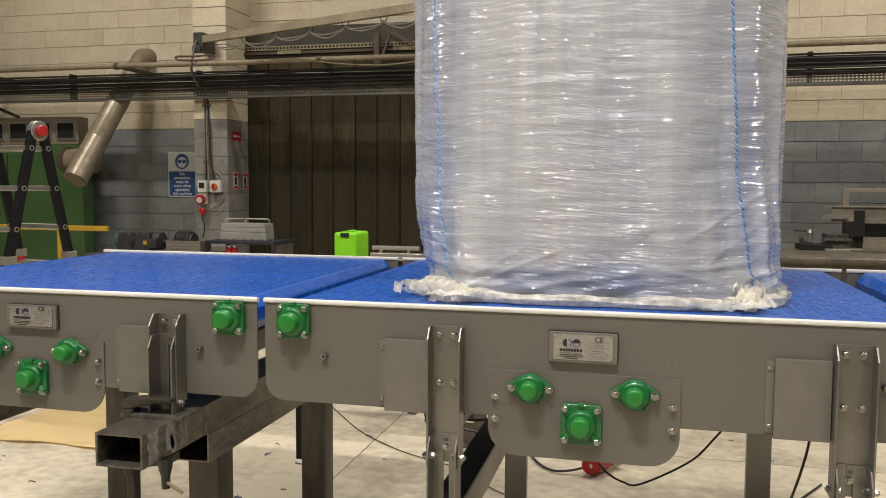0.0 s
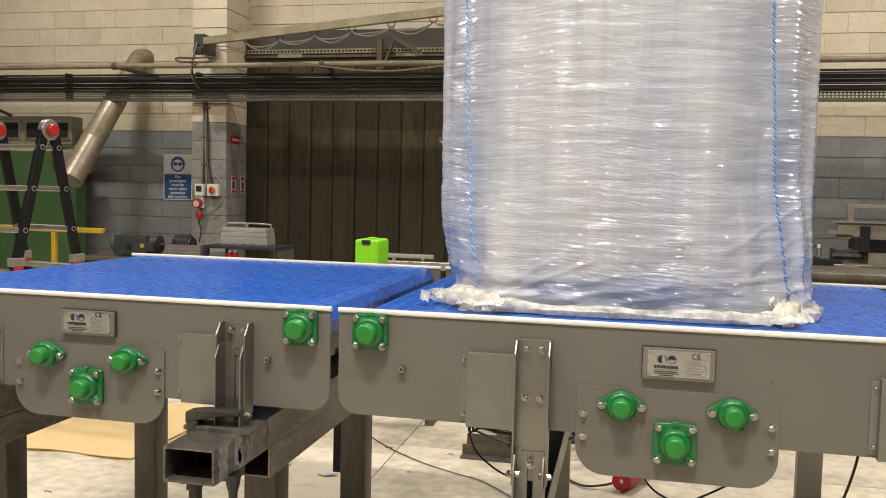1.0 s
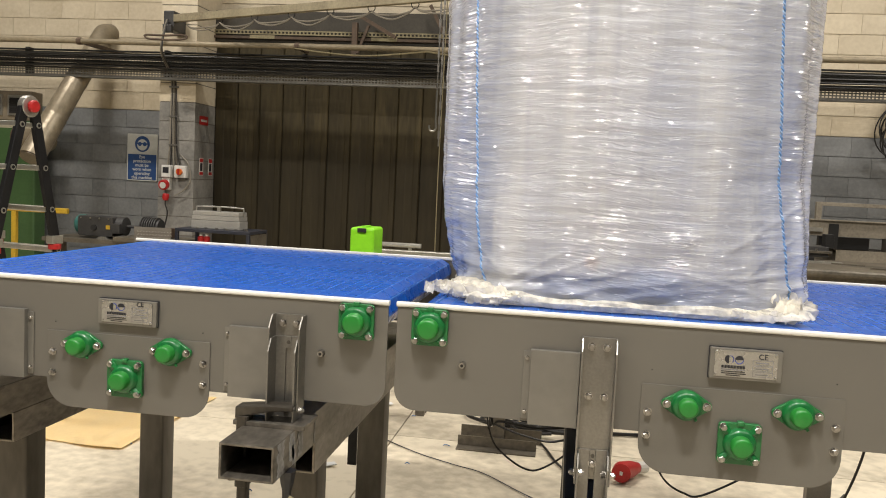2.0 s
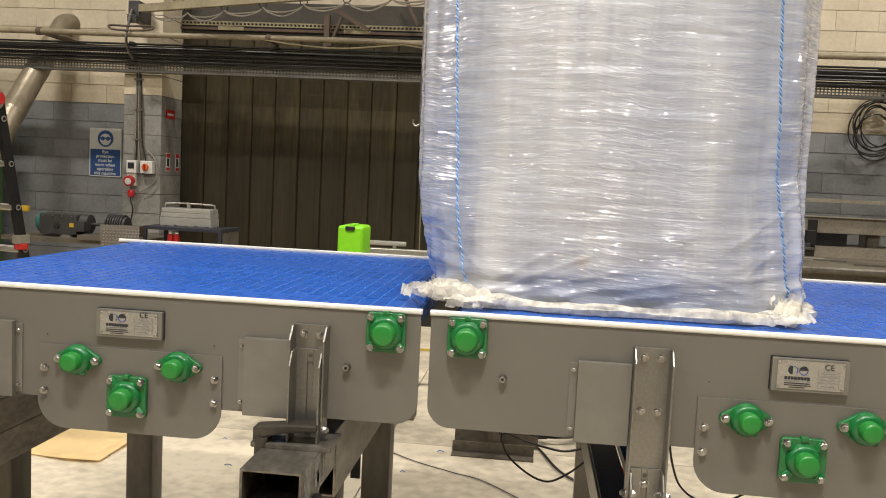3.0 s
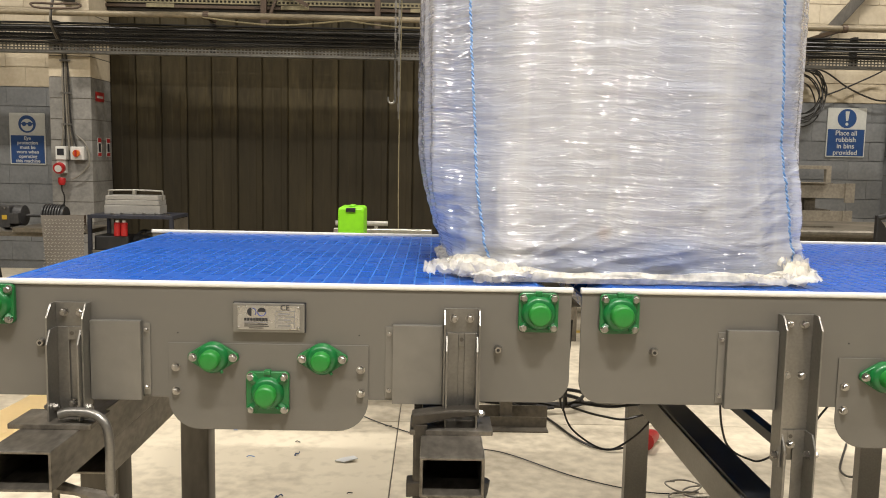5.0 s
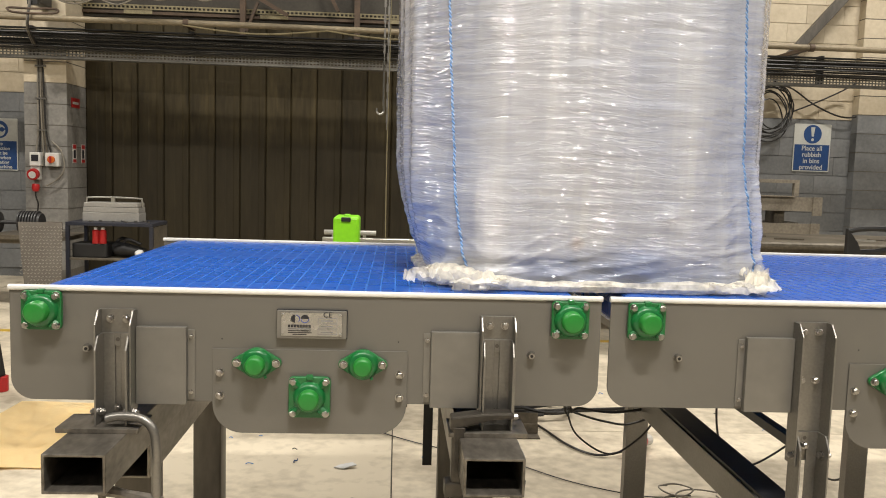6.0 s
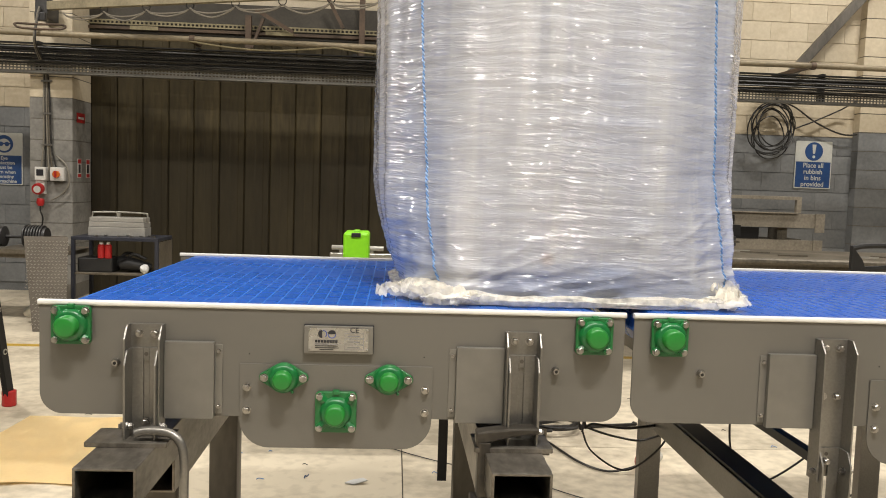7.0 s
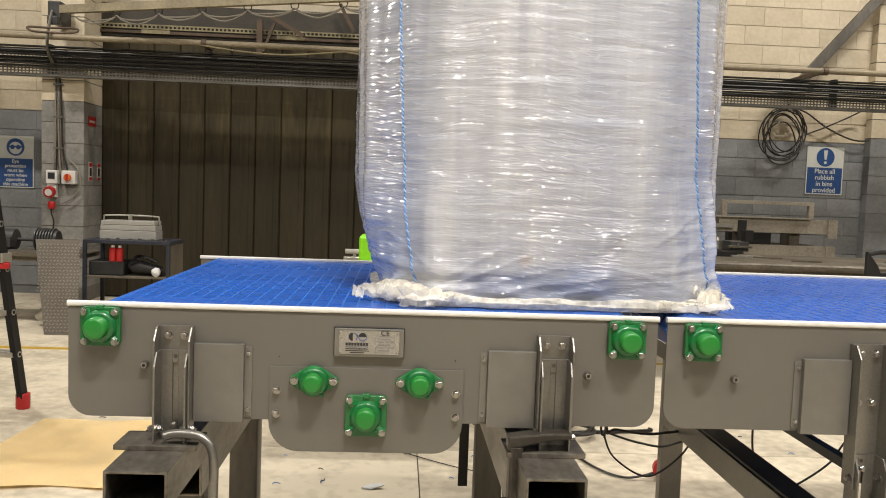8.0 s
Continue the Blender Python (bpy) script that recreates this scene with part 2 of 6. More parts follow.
def bag_material():
    """White woven bag under several turns of clear stretch film: fine level wrinkles that glint."""
    m = bpy.data.materials.new("film_wrapped_bag")
    m.use_nodes = True
    nt = m.node_tree
    b = nt.nodes["Principled BSDF"]
    tc = nt.nodes.new("ShaderNodeTexCoord")

    def tex(scale, stretch, detail=4, rough=0.55, distortion=0.0, source=None):
        mp = nt.nodes.new("ShaderNodeMapping")
        mp.inputs["Scale"].default_value = stretch
        nt.links.new(source or tc.outputs["Object"], mp.inputs["Vector"])
        n = nt.nodes.new("ShaderNodeTexNoise")
        n.inputs["Scale"].default_value, n.inputs["Detail"].default_value = scale, detail
        n.inputs["Roughness"].default_value, n.inputs["Distortion"].default_value = rough, distortion
        nt.links.new(mp.outputs[0], n.inputs["Vector"])
        return n.outputs["Fac"]

    def ranged(sock, a, c, lo=0.0, hi=1.0):
        r = nt.nodes.new("ShaderNodeMapRange")
        for k, v in (("From Min", a), ("From Max", c), ("To Min", lo), ("To Max", hi)):
            r.inputs[k].default_value = v
        nt.links.new(sock, r.inputs["Value"])
        return r.outputs[0]

    def mixc(fac, a, c):
        x = nt.nodes.new("ShaderNodeMix")
        x.data_type = "RGBA"
        for k, v in (("Factor", fac), ("A", a), ("B", c)):
            if isinstance(v, tuple):
                x.inputs[k].default_value = tuple(q * 0.9 for q in v[:3]) + (1,)
            else:
                nt.links.new(v, x.inputs[k])
        return x.outputs["Result"]

    broad = tex(1.7, (1, 1, 1.1))
    col = mixc(ranged(broad, 0.4, 0.62), (0.405, 0.415, 0.455, 1), (0.350, 0.364, 0.42, 1))
    # light and shade of upright folds, put into the colour as bands
    fold_light = tex(3.2, (4, 4, 0.25))
    col = mixc(ranged(fold_light, 0.52, 0.66, 0, 0.6), col, (0.50, 0.50, 0.51, 1))
    pleat_shade = tex(6.5, (3.2, 3.2, 0.18), 2)
    col = mixc(ranged(pleat_shade, 0.52, 0.68, 0, 0.45), col, (0.27, 0.29, 0.36, 1))
    blue = tex(2.1, (1.2, 1.2, 0.9), 2)
    sep = nt.nodes.new("ShaderNodeSeparateXYZ")
    nt.links.new(tc.outputs["Object"], sep.inputs[0])
    ab = nt.nodes.new("ShaderNodeMath")
    ab.operation = "ABSOLUTE"
    nt.links.new(sep.outputs["X"], ab.inputs[0])
    edge = nt.nodes.new("ShaderNodeMath")
    edge.operation = "MULTIPLY"
    nt.links.new(ranged(ab.outputs[0], 0.28, 0.46, 0.08, 0.5), edge.inputs[0])
    nt.links.new(ranged(blue, 0.50, 0.64, 0, 0.6), edge.inputs[1])
    col = mixc(edge.outputs[0], col, (0.23, 0.33, 0.62, 1))
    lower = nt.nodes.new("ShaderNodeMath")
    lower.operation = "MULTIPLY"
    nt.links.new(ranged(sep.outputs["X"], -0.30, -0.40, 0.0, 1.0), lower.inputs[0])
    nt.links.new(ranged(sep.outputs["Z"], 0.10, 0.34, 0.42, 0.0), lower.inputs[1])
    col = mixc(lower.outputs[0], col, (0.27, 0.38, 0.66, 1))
    milky = tex(9, (0.9, 0.9, 11), 3, 0.55, 0.8)
    col = mixc(ranged(milky, 0.52, 0.68, 0, 0.28), col, (0.60, 0.61, 0.63, 1))
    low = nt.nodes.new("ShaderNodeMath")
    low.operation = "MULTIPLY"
    # a darker blue-grey fills a low arch over the foot of the bag
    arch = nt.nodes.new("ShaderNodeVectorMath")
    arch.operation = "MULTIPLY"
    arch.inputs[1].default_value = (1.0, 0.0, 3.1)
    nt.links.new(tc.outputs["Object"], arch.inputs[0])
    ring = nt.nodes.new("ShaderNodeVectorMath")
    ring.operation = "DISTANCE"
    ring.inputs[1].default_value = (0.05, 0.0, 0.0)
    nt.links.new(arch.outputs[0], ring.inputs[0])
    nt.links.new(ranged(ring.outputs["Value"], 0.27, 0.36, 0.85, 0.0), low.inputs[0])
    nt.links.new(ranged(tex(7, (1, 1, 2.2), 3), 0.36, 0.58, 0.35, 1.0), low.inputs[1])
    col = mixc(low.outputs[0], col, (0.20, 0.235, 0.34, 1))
    # colour raised towards both sides, standing in for light on the bag's edges
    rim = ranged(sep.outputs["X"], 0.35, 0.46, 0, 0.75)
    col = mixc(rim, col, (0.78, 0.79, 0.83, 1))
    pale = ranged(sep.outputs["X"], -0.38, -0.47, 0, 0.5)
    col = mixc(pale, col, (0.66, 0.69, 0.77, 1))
    stain = nt.nodes.new("ShaderNodeVectorMath")
    stain.operation = "DISTANCE"
    stain.inputs[1].default_value = (-0.068, -0.47, 0.113)
    nt.links.new(tc.outputs["Object"], stain.inputs[0])
    col = mixc(ranged(stain.outputs["Value"], 0.004, 0.024, 0.5, 0.0), col, (0.33, 0.22, 0.12, 1))
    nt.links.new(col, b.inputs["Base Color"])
    b.inputs["Roughness"].default_value = 0.32
    b.inputs["Coat Weight"].default_value = 1.0
    b.inputs["Coat Roughness"].default_value = 0.06
    b.inputs["Coat IOR"].default_value = 1.7
    way = nt.nodes.new("ShaderNodeMapping")
    way.inputs["Scale"].default_value = (2.6, 2.6, 1.6)
    nt.links.new(tc.outputs["Object"], way.inputs["Vector"])
    bend = nt.nodes.new("ShaderNodeTexNoise")
    bend.inputs["Scale"].default_value, bend.inputs["Detail"].default_value = 1.0, 2
    nt.links.new(way.outputs[0], bend.inputs["Vector"])
    lift = nt.nodes.new("ShaderNodeCombineXYZ")
    nt.links.new(ranged(bend.outputs["Fac"], 0.25, 0.75, -0.016, 0.016), lift.inputs["Z"])
    bent = nt.nodes.new("ShaderNodeVectorMath")
    nt.links.new(tc.outputs["Object"], bent.inputs[0])
    nt.links.new(lift.outputs[0], bent.inputs[1])
    wr = tex(9, (0.48, 0.28, 15), 1, 0.4, 0.5, bent.outputs[0])
    wr2 = tex(24, (0.6, 0.6, 9), 1, 0.4, 0.5, bent.outputs[0])
    dash = ranged(tex(13, (1.9, 0.9, 9.5), 1, 0.4, 0.3, bent.outputs[0]), 0.50, 0.66, 0, 0.50)
    taut = ranged(tex(6, (0.28, 0.28, 5), 1, 0.4, 0.3), 0.50, 0.57, 0, 0.35)
    sag = tex(5, (2.2, 2.2, 1.0), 2)
    s = nt.nodes.new("ShaderNodeMath")
    s.operation = "MULTIPLY_ADD"
    s.inputs[1].default_value = 0.35
    nt.links.new(wr2, s.inputs[0])
    nt.links.new(wr, s.inputs[2])
    s2 = nt.nodes.new("ShaderNodeMath")
    s2.operation = "MULTIPLY_ADD"
    s2.inputs[1].default_value = 0.5
    nt.links.new(sag, s2.inputs[0])
    s3 = nt.nodes.new("ShaderNodeMath")
    s4 = nt.nodes.new("ShaderNodeMath")
    nt.links.new(s.outputs[0], s4.inputs[0])
    nt.links.new(dash, s4.inputs[1])
    nt.links.new(s4.outputs[0], s3.inputs[0])
    nt.links.new(taut, s3.inputs[1])
    patch = nt.nodes.new("ShaderNodeMath")
    patch.operation = "MULTIPLY"
    nt.links.new(ranged(tex(3.0, (1.6, 1.6, 1.0), 2), 0.36, 0.60, 0.7, 1.15), patch.inputs[0])
    nt.links.new(s3.outputs[0], patch.inputs[1])
    nt.links.new(patch.outputs[0], s2.inputs[2])
    for height, strength, d, sock in ((s2.outputs[0], 1.0, 0.0090, "Coat Normal"), (s2.outputs[0], 0.25, 0.002, "Normal")):
        bp = nt.nodes.new("ShaderNodeBump")
        bp.inputs["Strength"].default_value, bp.inputs["Distance"].default_value = strength, d
        nt.links.new(height, bp.inputs["Height"])
        nt.links.new(bp.outputs[0], b.inputs[sock])
    return m


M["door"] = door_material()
M["bag"] = bag_material()


def film_material():
    """Bunched clear film: creamy where it is thick, letting some light through."""
    m = mk("bunched_stretch_film", (1.14, 1.09, 0.97), (0.92, 0.87, 0.75), 0.22, 0, 14, 80, 0.22, dist=0.006, coat=0.8)
    nt = m.node_tree
    b = nt.nodes["Principled BSDF"]
    out = nt.nodes["Material Output"]
    thin = nt.nodes.new("ShaderNodeBsdfTranslucent")
    thin.inputs["Color"].default_value = (0.92, 0.88, 0.79, 1)
    mx = nt.nodes.new("ShaderNodeMixShader")
    mx.inputs[0].default_value = 0.38
    nt.links.new(b.outputs[0], mx.inputs[1])
    nt.links.new(thin.outputs[0], mx.inputs[2])
    clear = nt.nodes.new("ShaderNodeBsdfTransparent")
    nz = nt.nodes.new("ShaderNodeTexNoise")
    nz.inputs["Scale"].default_value = 45
    tc = nt.nodes.new("ShaderNodeTexCoord")
    nt.links.new(tc.outputs["Object"], nz.inputs["Vector"])
    r = nt.nodes.new("ShaderNodeMapRange")
    for k, v in (("From Min", 0.40), ("From Max", 0.70), ("To Min", 0.05), ("To Max", 0.45)):
        r.inputs[k].default_value = v
    nt.links.new(nz.outputs["Fac"], r.inputs["Value"])
    mx2 = nt.nodes.new("ShaderNodeMixShader")
    nt.links.new(r.outputs[0], mx2.inputs[0])
    nt.links.new(mx.outputs[0], mx2.inputs[1])
    nt.links.new(clear.outputs[0], mx2.inputs[2])
    nt.links.new(mx2.outputs[0], out.inputs["Surface"])
    return m


M["film"] = film_material()


def glow(name, col, strength):
    m = bpy.data.materials.new(name)
    m.use_nodes = True
    b = m.node_tree.nodes["Principled BSDF"]
    b.inputs["Emission Color"].default_value = (*col, 1)
    b.inputs["Emission Strength"].default_value = strength
    return m


# ---- mesh tools ----
def box(bm, x0, x1, y0, y1, z0, z1):
    v = [bm.verts.new(p) for p in ((x0, y0, z0), (x1, y0, z0), (x1, y1, z0), (x0, y1, z0), (x0, y0, z1), (x1, y0, z1), (x1, y1, z1), (x0, y1, z1))]
    for f in ((0, 3, 2, 1), (4, 5, 6, 7), (0, 1, 5, 4), (1, 2, 6, 5), (2, 3, 7, 6), (3, 0, 4, 7)):
        bm.faces.new([v[i] for i in f])
    return bm


def prism(bm, pts, axis, a, b):
    """A flat outline, given in the two other axes in order, pulled from a to b along axis."""
    def at(p, d):
        return {"x": (d, p[0], p[1]), "y": (p[0], d, p[1]), "z": (p[0], p[1], d)}[axis]
    lo, hi = [bm.verts.new(at(p, a)) for p in pts], [bm.verts.new(at(p, b)) for p in pts]
    n = len(pts)
    bm.faces.new(lo)
    bm.faces.new(hi[::-1])
    for i in range(n):
        bm.faces.new((lo[i], hi[i], hi[(i + 1) % n], lo[(i + 1) % n]))
    bmesh.ops.recalc_face_normals(bm, faces=bm.faces[:])
    return bm


def tube(bm, pts, r, n=8, taper=None):
    """A round bar along a line of points."""
    pts = [Vector(p) for p in pts]
    rings, side = [], None
    for i, p in enumerate(pts):
        way = (pts[min(i + 1, len(pts) - 1)] - pts[max(i - 1, 0)]).normalized()
        if side is None:
            side = way.orthogonal().normalized()
        side = (side - way * side.dot(way)).normalized()
        up = way.cross(side)
        rad = r if taper is None else taper[i]
        rings.append([bm.verts.new(p + rad * (math.cos(2 * math.pi * k / n) * side + math.sin(2 * math.pi * k / n) * up)) for k in range(n)])
    for a, b in zip(rings, rings[1:]):
        for k in range(n):
            bm.faces.new((a[k], a[(k + 1) % n], b[(k + 1) % n], b[k]))
    bm.faces.new(rings[0][::-1])
    bm.faces.new(rings[-1])
    return bm


def curve_pts(pts, steps=6):
    """Points on a smooth line through pts."""
    p = [Vector(q) for q in pts]
    p = [2 * p[0] - p[1], *p, 2 * p[-1] - p[-2]]
    out = []
    for i in range(1, len(p) - 2):
        for k in range(steps):
            t = k / steps
            a, b, c, d = p[i - 1:i + 3]
            out.append(0.5 * (2 * b + (c - a) * t + (2 * a - 5 * b + 4 * c - d) * t * t + (3 * b - a - 3 * c + d) * t ** 3))
    return out + [p[-2]]


def rhs(bm, x0, x1, z0, z1, y0, y1, t=0.006):
    """A hollow rectangular bar along y."""
    rings = []
    for y in (y0, y1):
        rings.append([[bm.verts.new((x, y, z)) for x, z in ((x0 + d, z0 + d), (x1 - d, z0 + d), (x1 - d, z1 - d), (x0 + d, z1 - d))] for d in (0, t)])
    for k in range(4):
        j = (k + 1) % 4
        (o0, i0), (o1, i1) = rings
        bm.faces.new((o0[k], o0[j], o1[j], o1[k]))
        bm.faces.new((i0[j], i0[k], i1[k], i1[j]))
        bm.faces.new((o0[j], o0[k], i0[k], i0[j]))
        bm.faces.new((o1[k], o1[j], i1[j], i1[k]))
    bmesh.ops.recalc_face_normals(bm, faces=bm.faces[:])
    return bm


def rounded(x0, x1, z0, z1, r, corners=(1, 1, 1, 1), n=6):
    """Outline with rounded corners, from bottom left round to top left."""
    out = []
    for (cx, cz, a0), on in zip(((x0, z0, 180), (x1, z0, 270), (x1, z1, 0), (x0, z1, 90)), corners):
        if not on:
            out.append((cx, cz))
            continue
        ox, oz = (cx + r if cx == x0 else cx - r), (cz + r if cz == z0 else cz - r)
        for k in range(n + 1):
            a = radians(a0 + 90 * k / n)
            out.append((ox + r * math.cos(a), oz + r * math.sin(a)))
    return out


def part(name, bm, material, parent=None, label="", bevel=0.0, smooth=False):
    me = bpy.data.meshes.new(name)
    bm.to_mesh(me)
    bm.free()
    me.materials.append(material)
    if smooth:
        for p in me.polygons:
            p.use_smooth = True
        me.set_sharp_from_angle(angle=radians(40))
    ob = new(name, me)
    if parent:
        ob.parent = parent
    if bevel:
        b = ob.modifiers.new("edge", "BEVEL")
        b.width, b.segments, b.limit_method, b.angle_limit = bevel, 2, "ANGLE", radians(40)
    if label:
        ob["label"] = label
    return ob


def same(ob, parent, m):
    """Another object on the mesh of ob."""
    o = new(ob.name.split(".")[0], ob.data)
    o.parent, o.matrix_basis = parent, m
    for md in ob.modifiers:
        b = o.modifiers.new(md.name, "BEVEL")
        b.width, b.segments, b.limit_method, b.angle_limit = md.width, md.segments, md.limit_method, md.angle_limit
    if "label" in ob:
        o["label"] = ob["label"]
    return o


def thing(name, at, label, category, group="", kind=""):
    e = new(name)
    e.empty_display_size = 0.1
    e.location = at
    return tagged(e, label, category, group, kind)


def text(name, words, size, m, material, parent, align="CENTER", bold=0.0):
    c = bpy.data.curves.new(name, "FONT")
    c.body, c.size, c.align_x, c.extrude, c.offset = words, size, align, 0.0006, bold
    tmp = bpy.data.objects.new(name, c)
    scene.collection.objects.link(tmp)
    me = bpy.data.meshes.new_from_object(tmp.evaluated_get(bpy.context.evaluated_depsgraph_get()))
    bpy.data.objects.remove(tmp)
    me.materials.clear()
    me.materials.append(material)
    o = new(name, me)
    o.parent, o.matrix_basis = parent, m
    return o


# ---- the hall ----
WALL_Y, PAINT_Z, COURSE = 7.67, 2.034, 0.2155
DOOR_X0, DOOR_X1, DOOR_TOP = -3.88, 1.30, 3.22


def hall():
    f = tagged(part("floor", box(bmesh.new(), -13, 10, -9, 8.2, -0.2, -0.012), M["joint"]), "beige cast concrete workshop floor with saw-cut joints", "floor", kind="structure")
    # unseen walls and ceiling, added to close the hall and bounce light
    for name, b in (("wall_west", (-13.2, -13, -9, 8.2, -0.2, 7.2)), ("wall_east", (10, 10.2, -9, 8.2, -0.2, 7.2)), ("wall_south", (-13.2, 10.2, -9.2, -9, -0.2, 7.2))):
        tagged(part(name, box(bmesh.new(), *b), M["hallwall"]), "unseen plain workshop wall that closes the hall", "wall", kind="structure")
    tagged(part("ceiling", box(bmesh.new(), -13.2, 10.2, -9.2, 8.4, 7.2, 7.4), M["ceiling"]), "unseen profiled roof lining that closes the workshop", "ceiling", kind="structure")
    bm = bmesh.new()
    y = WALL_Y + 0.012
    box(bm, -13, DOOR_X0, y, y + 0.3, PAINT_Z, 7.2)
    box(bm, DOOR_X1, 10, y, y + 0.3, PAINT_Z, 7.2)
    dado = bmesh.new()
    box(dado, -13, DOOR_X0, y, y + 0.3, -0.2, PAINT_Z)
    box(dado, DOOR_X1, 10, y, y + 0.3, -0.2, PAINT_Z)
    tagged(part("wall_north_dado", dado, M["mortar_grey"]), "grey painted lower part of the blockwork wall", "wall", kind="structure")
    box(bm, DOOR_X0, DOOR_X1, y, y + 0.3, DOOR_TOP, 7.2)
    box(bm, DOOR_X0, DOOR_X1, y + 0.25, y + 0.3, -0.2, DOOR_TOP)
    w = tagged(part("wall_north", bm, M["mortar"]), "painted blockwork wall, cream above and grey below", "wall", kind="structure")
    return f, w


FLOOR, WALL = hall()


def high_bay(x, y, watts):
    e = thing("high_bay_lamp", (x, y, LAMP_Z), "unseen long grey high-bay lamp hanging from the roof", "lamp", "high-bay lamps")
    bm = bmesh.new()
    prism(bm, [(-0.17, 0.02), (0.17, 0.02), (0.17, 0.08), (0.06, 0.16), (0.06, 0.42), (-0.06, 0.42), (-0.06, 0.16), (-0.17, 0.08)], "x", -0.70, 0.70)
    part("housing", bm, M["grey_beam"], e)
    part("lens", box(bmesh.new(), -0.66, 0.66, -0.14, 0.14, 0.0, 0.018), glow("lamp_lens", (1.0, 0.94, 0.84), 12), e, "glowing lens")
    part("hanger", tube(bmesh.new(), [(0, 0, 0.42), (0, 0, 7.2 - LAMP_Z)], 0.01, 6), M["dark"], e)
    d = bpy.data.lights.new("high_bay_light", "AREA")
    d.shape, d.size, d.size_y, d.energy, d.color = "RECTANGLE", 1.30, 0.26, watts, (1.0, 0.945, 0.87)
    o = new("high_bay_light", d)
    o.location = (x, y, LAMP_Z - 0.02)


for lx, ly, lw in LAMPS:
    high_bay(lx, ly, lw)


# ---- conveyors ----
TOP_Z, FAR_Y, BELT_R, ROLL_Z, PITCH, SPEED = 1.064, 1.175, 0.044, 1.012, 0.0335, 0.1223
BELT_ROWS = []


def hexbolt(parent, x, y, z, sub="bolt"):
    if sub not in hexbolt.made:
        bm = bmesh.new()
        tube(bm, [(0, 0.0, 0), (0, -0.0016, 0)], 0.0092, 14)
        tube(bm, [(0, -0.0016, 0), (0, -0.0085, 0), (0, -0.0095, 0)], 0.0072, 6, (0.0072, 0.0072, 0.006))
        tube(bm, [(0, -0.0095, 0), (0, -0.0120, 0)], 0.0038, 8)
        hexbolt.made[sub] = part(sub, bm, M["bolt"], parent, "bright zinc hexagon bolt")
        hexbolt.made[sub].location = (x, y, z)
        return hexbolt.made[sub]
    return same(hexbolt.made[sub], parent, pose(x, y, z, 0, random.uniform(0, 60), 0))


hexbolt.made = {}


def bearing(parent, x, z, square=True, size=0.083, cap_r=0.0235, spread=0.031):
    h = size / 2
    bm = bmesh.new()
    if square:
        prism(bm, rounded(-h, h, -h, h, 0.010), "y", -0.003, -0.014)
        box(bm, -0.007, 0.007, -0.018, -0.004, h - 0.006, h + 0.004)
    else:
        outline = []
        for cx, r, a0, a1 in ((0.0, 0.033, 55, 125), (-0.042, 0.011, 110, 250), (0.0, 0.033, 235, 305), (0.042, 0.011, -70, 70)):
            for k in range(9):
                a = radians(a0 + (a1 - a0) * k / 8)
                outline.append((cx + r * math.cos(a), r * math.sin(a)))
        prism(bm, outline, "y", -0.003, -0.013)
    tube(bm, [(0, -0.013, 0), (0, -0.024, 0), (0, -0.027, 0)], 0.03, 24, (cap_r + 0.0135, cap_r + 0.0095, cap_r + 0.0045))
    tube(bm, [(cap_r * 0.8, -0.016, -cap_r * 0.9 - 0.006), (cap_r * 1.02, -0.02, -cap_r * 1.15 - 0.008)], 0.004, 6)
    if square:
        for sx in (-1, 1):
            for sz in (-1, 1):
                tube(bm, [(sx * spread * 0.55, -0.012, sz * spread * 0.55), (sx * spread * 1.05, -0.012, sz * spread * 1.05)], 0.011, 6, (0.008, 0.012))
    o = part("bearing_housing", bm, M["green"], parent, "green cast flange bearing housing", 0.0015, True)
    o.location = (x, -0.001, z)
    c = bmesh.new()
    tube(c, [(0, -0.02, 0), (0, -0.047, 0), (0, -0.051, 0), (0, -0.052, 0)], cap_r, 28, (cap_r, cap_r, cap_r - 0.003, cap_r - 0.007))
    part("end_cap", c, M["cap"], o, "bright green plastic end cap", 0, True)
    if square:
        for sx in (-1, 1):
            for sz in (-1, 1):
                hexbolt(o, sx * spread, -0.014, sz * spread)
    else:
        for sx in (-1, 1):
            hexbolt(o, sx * 0.042, -0.013, 0)
    return o


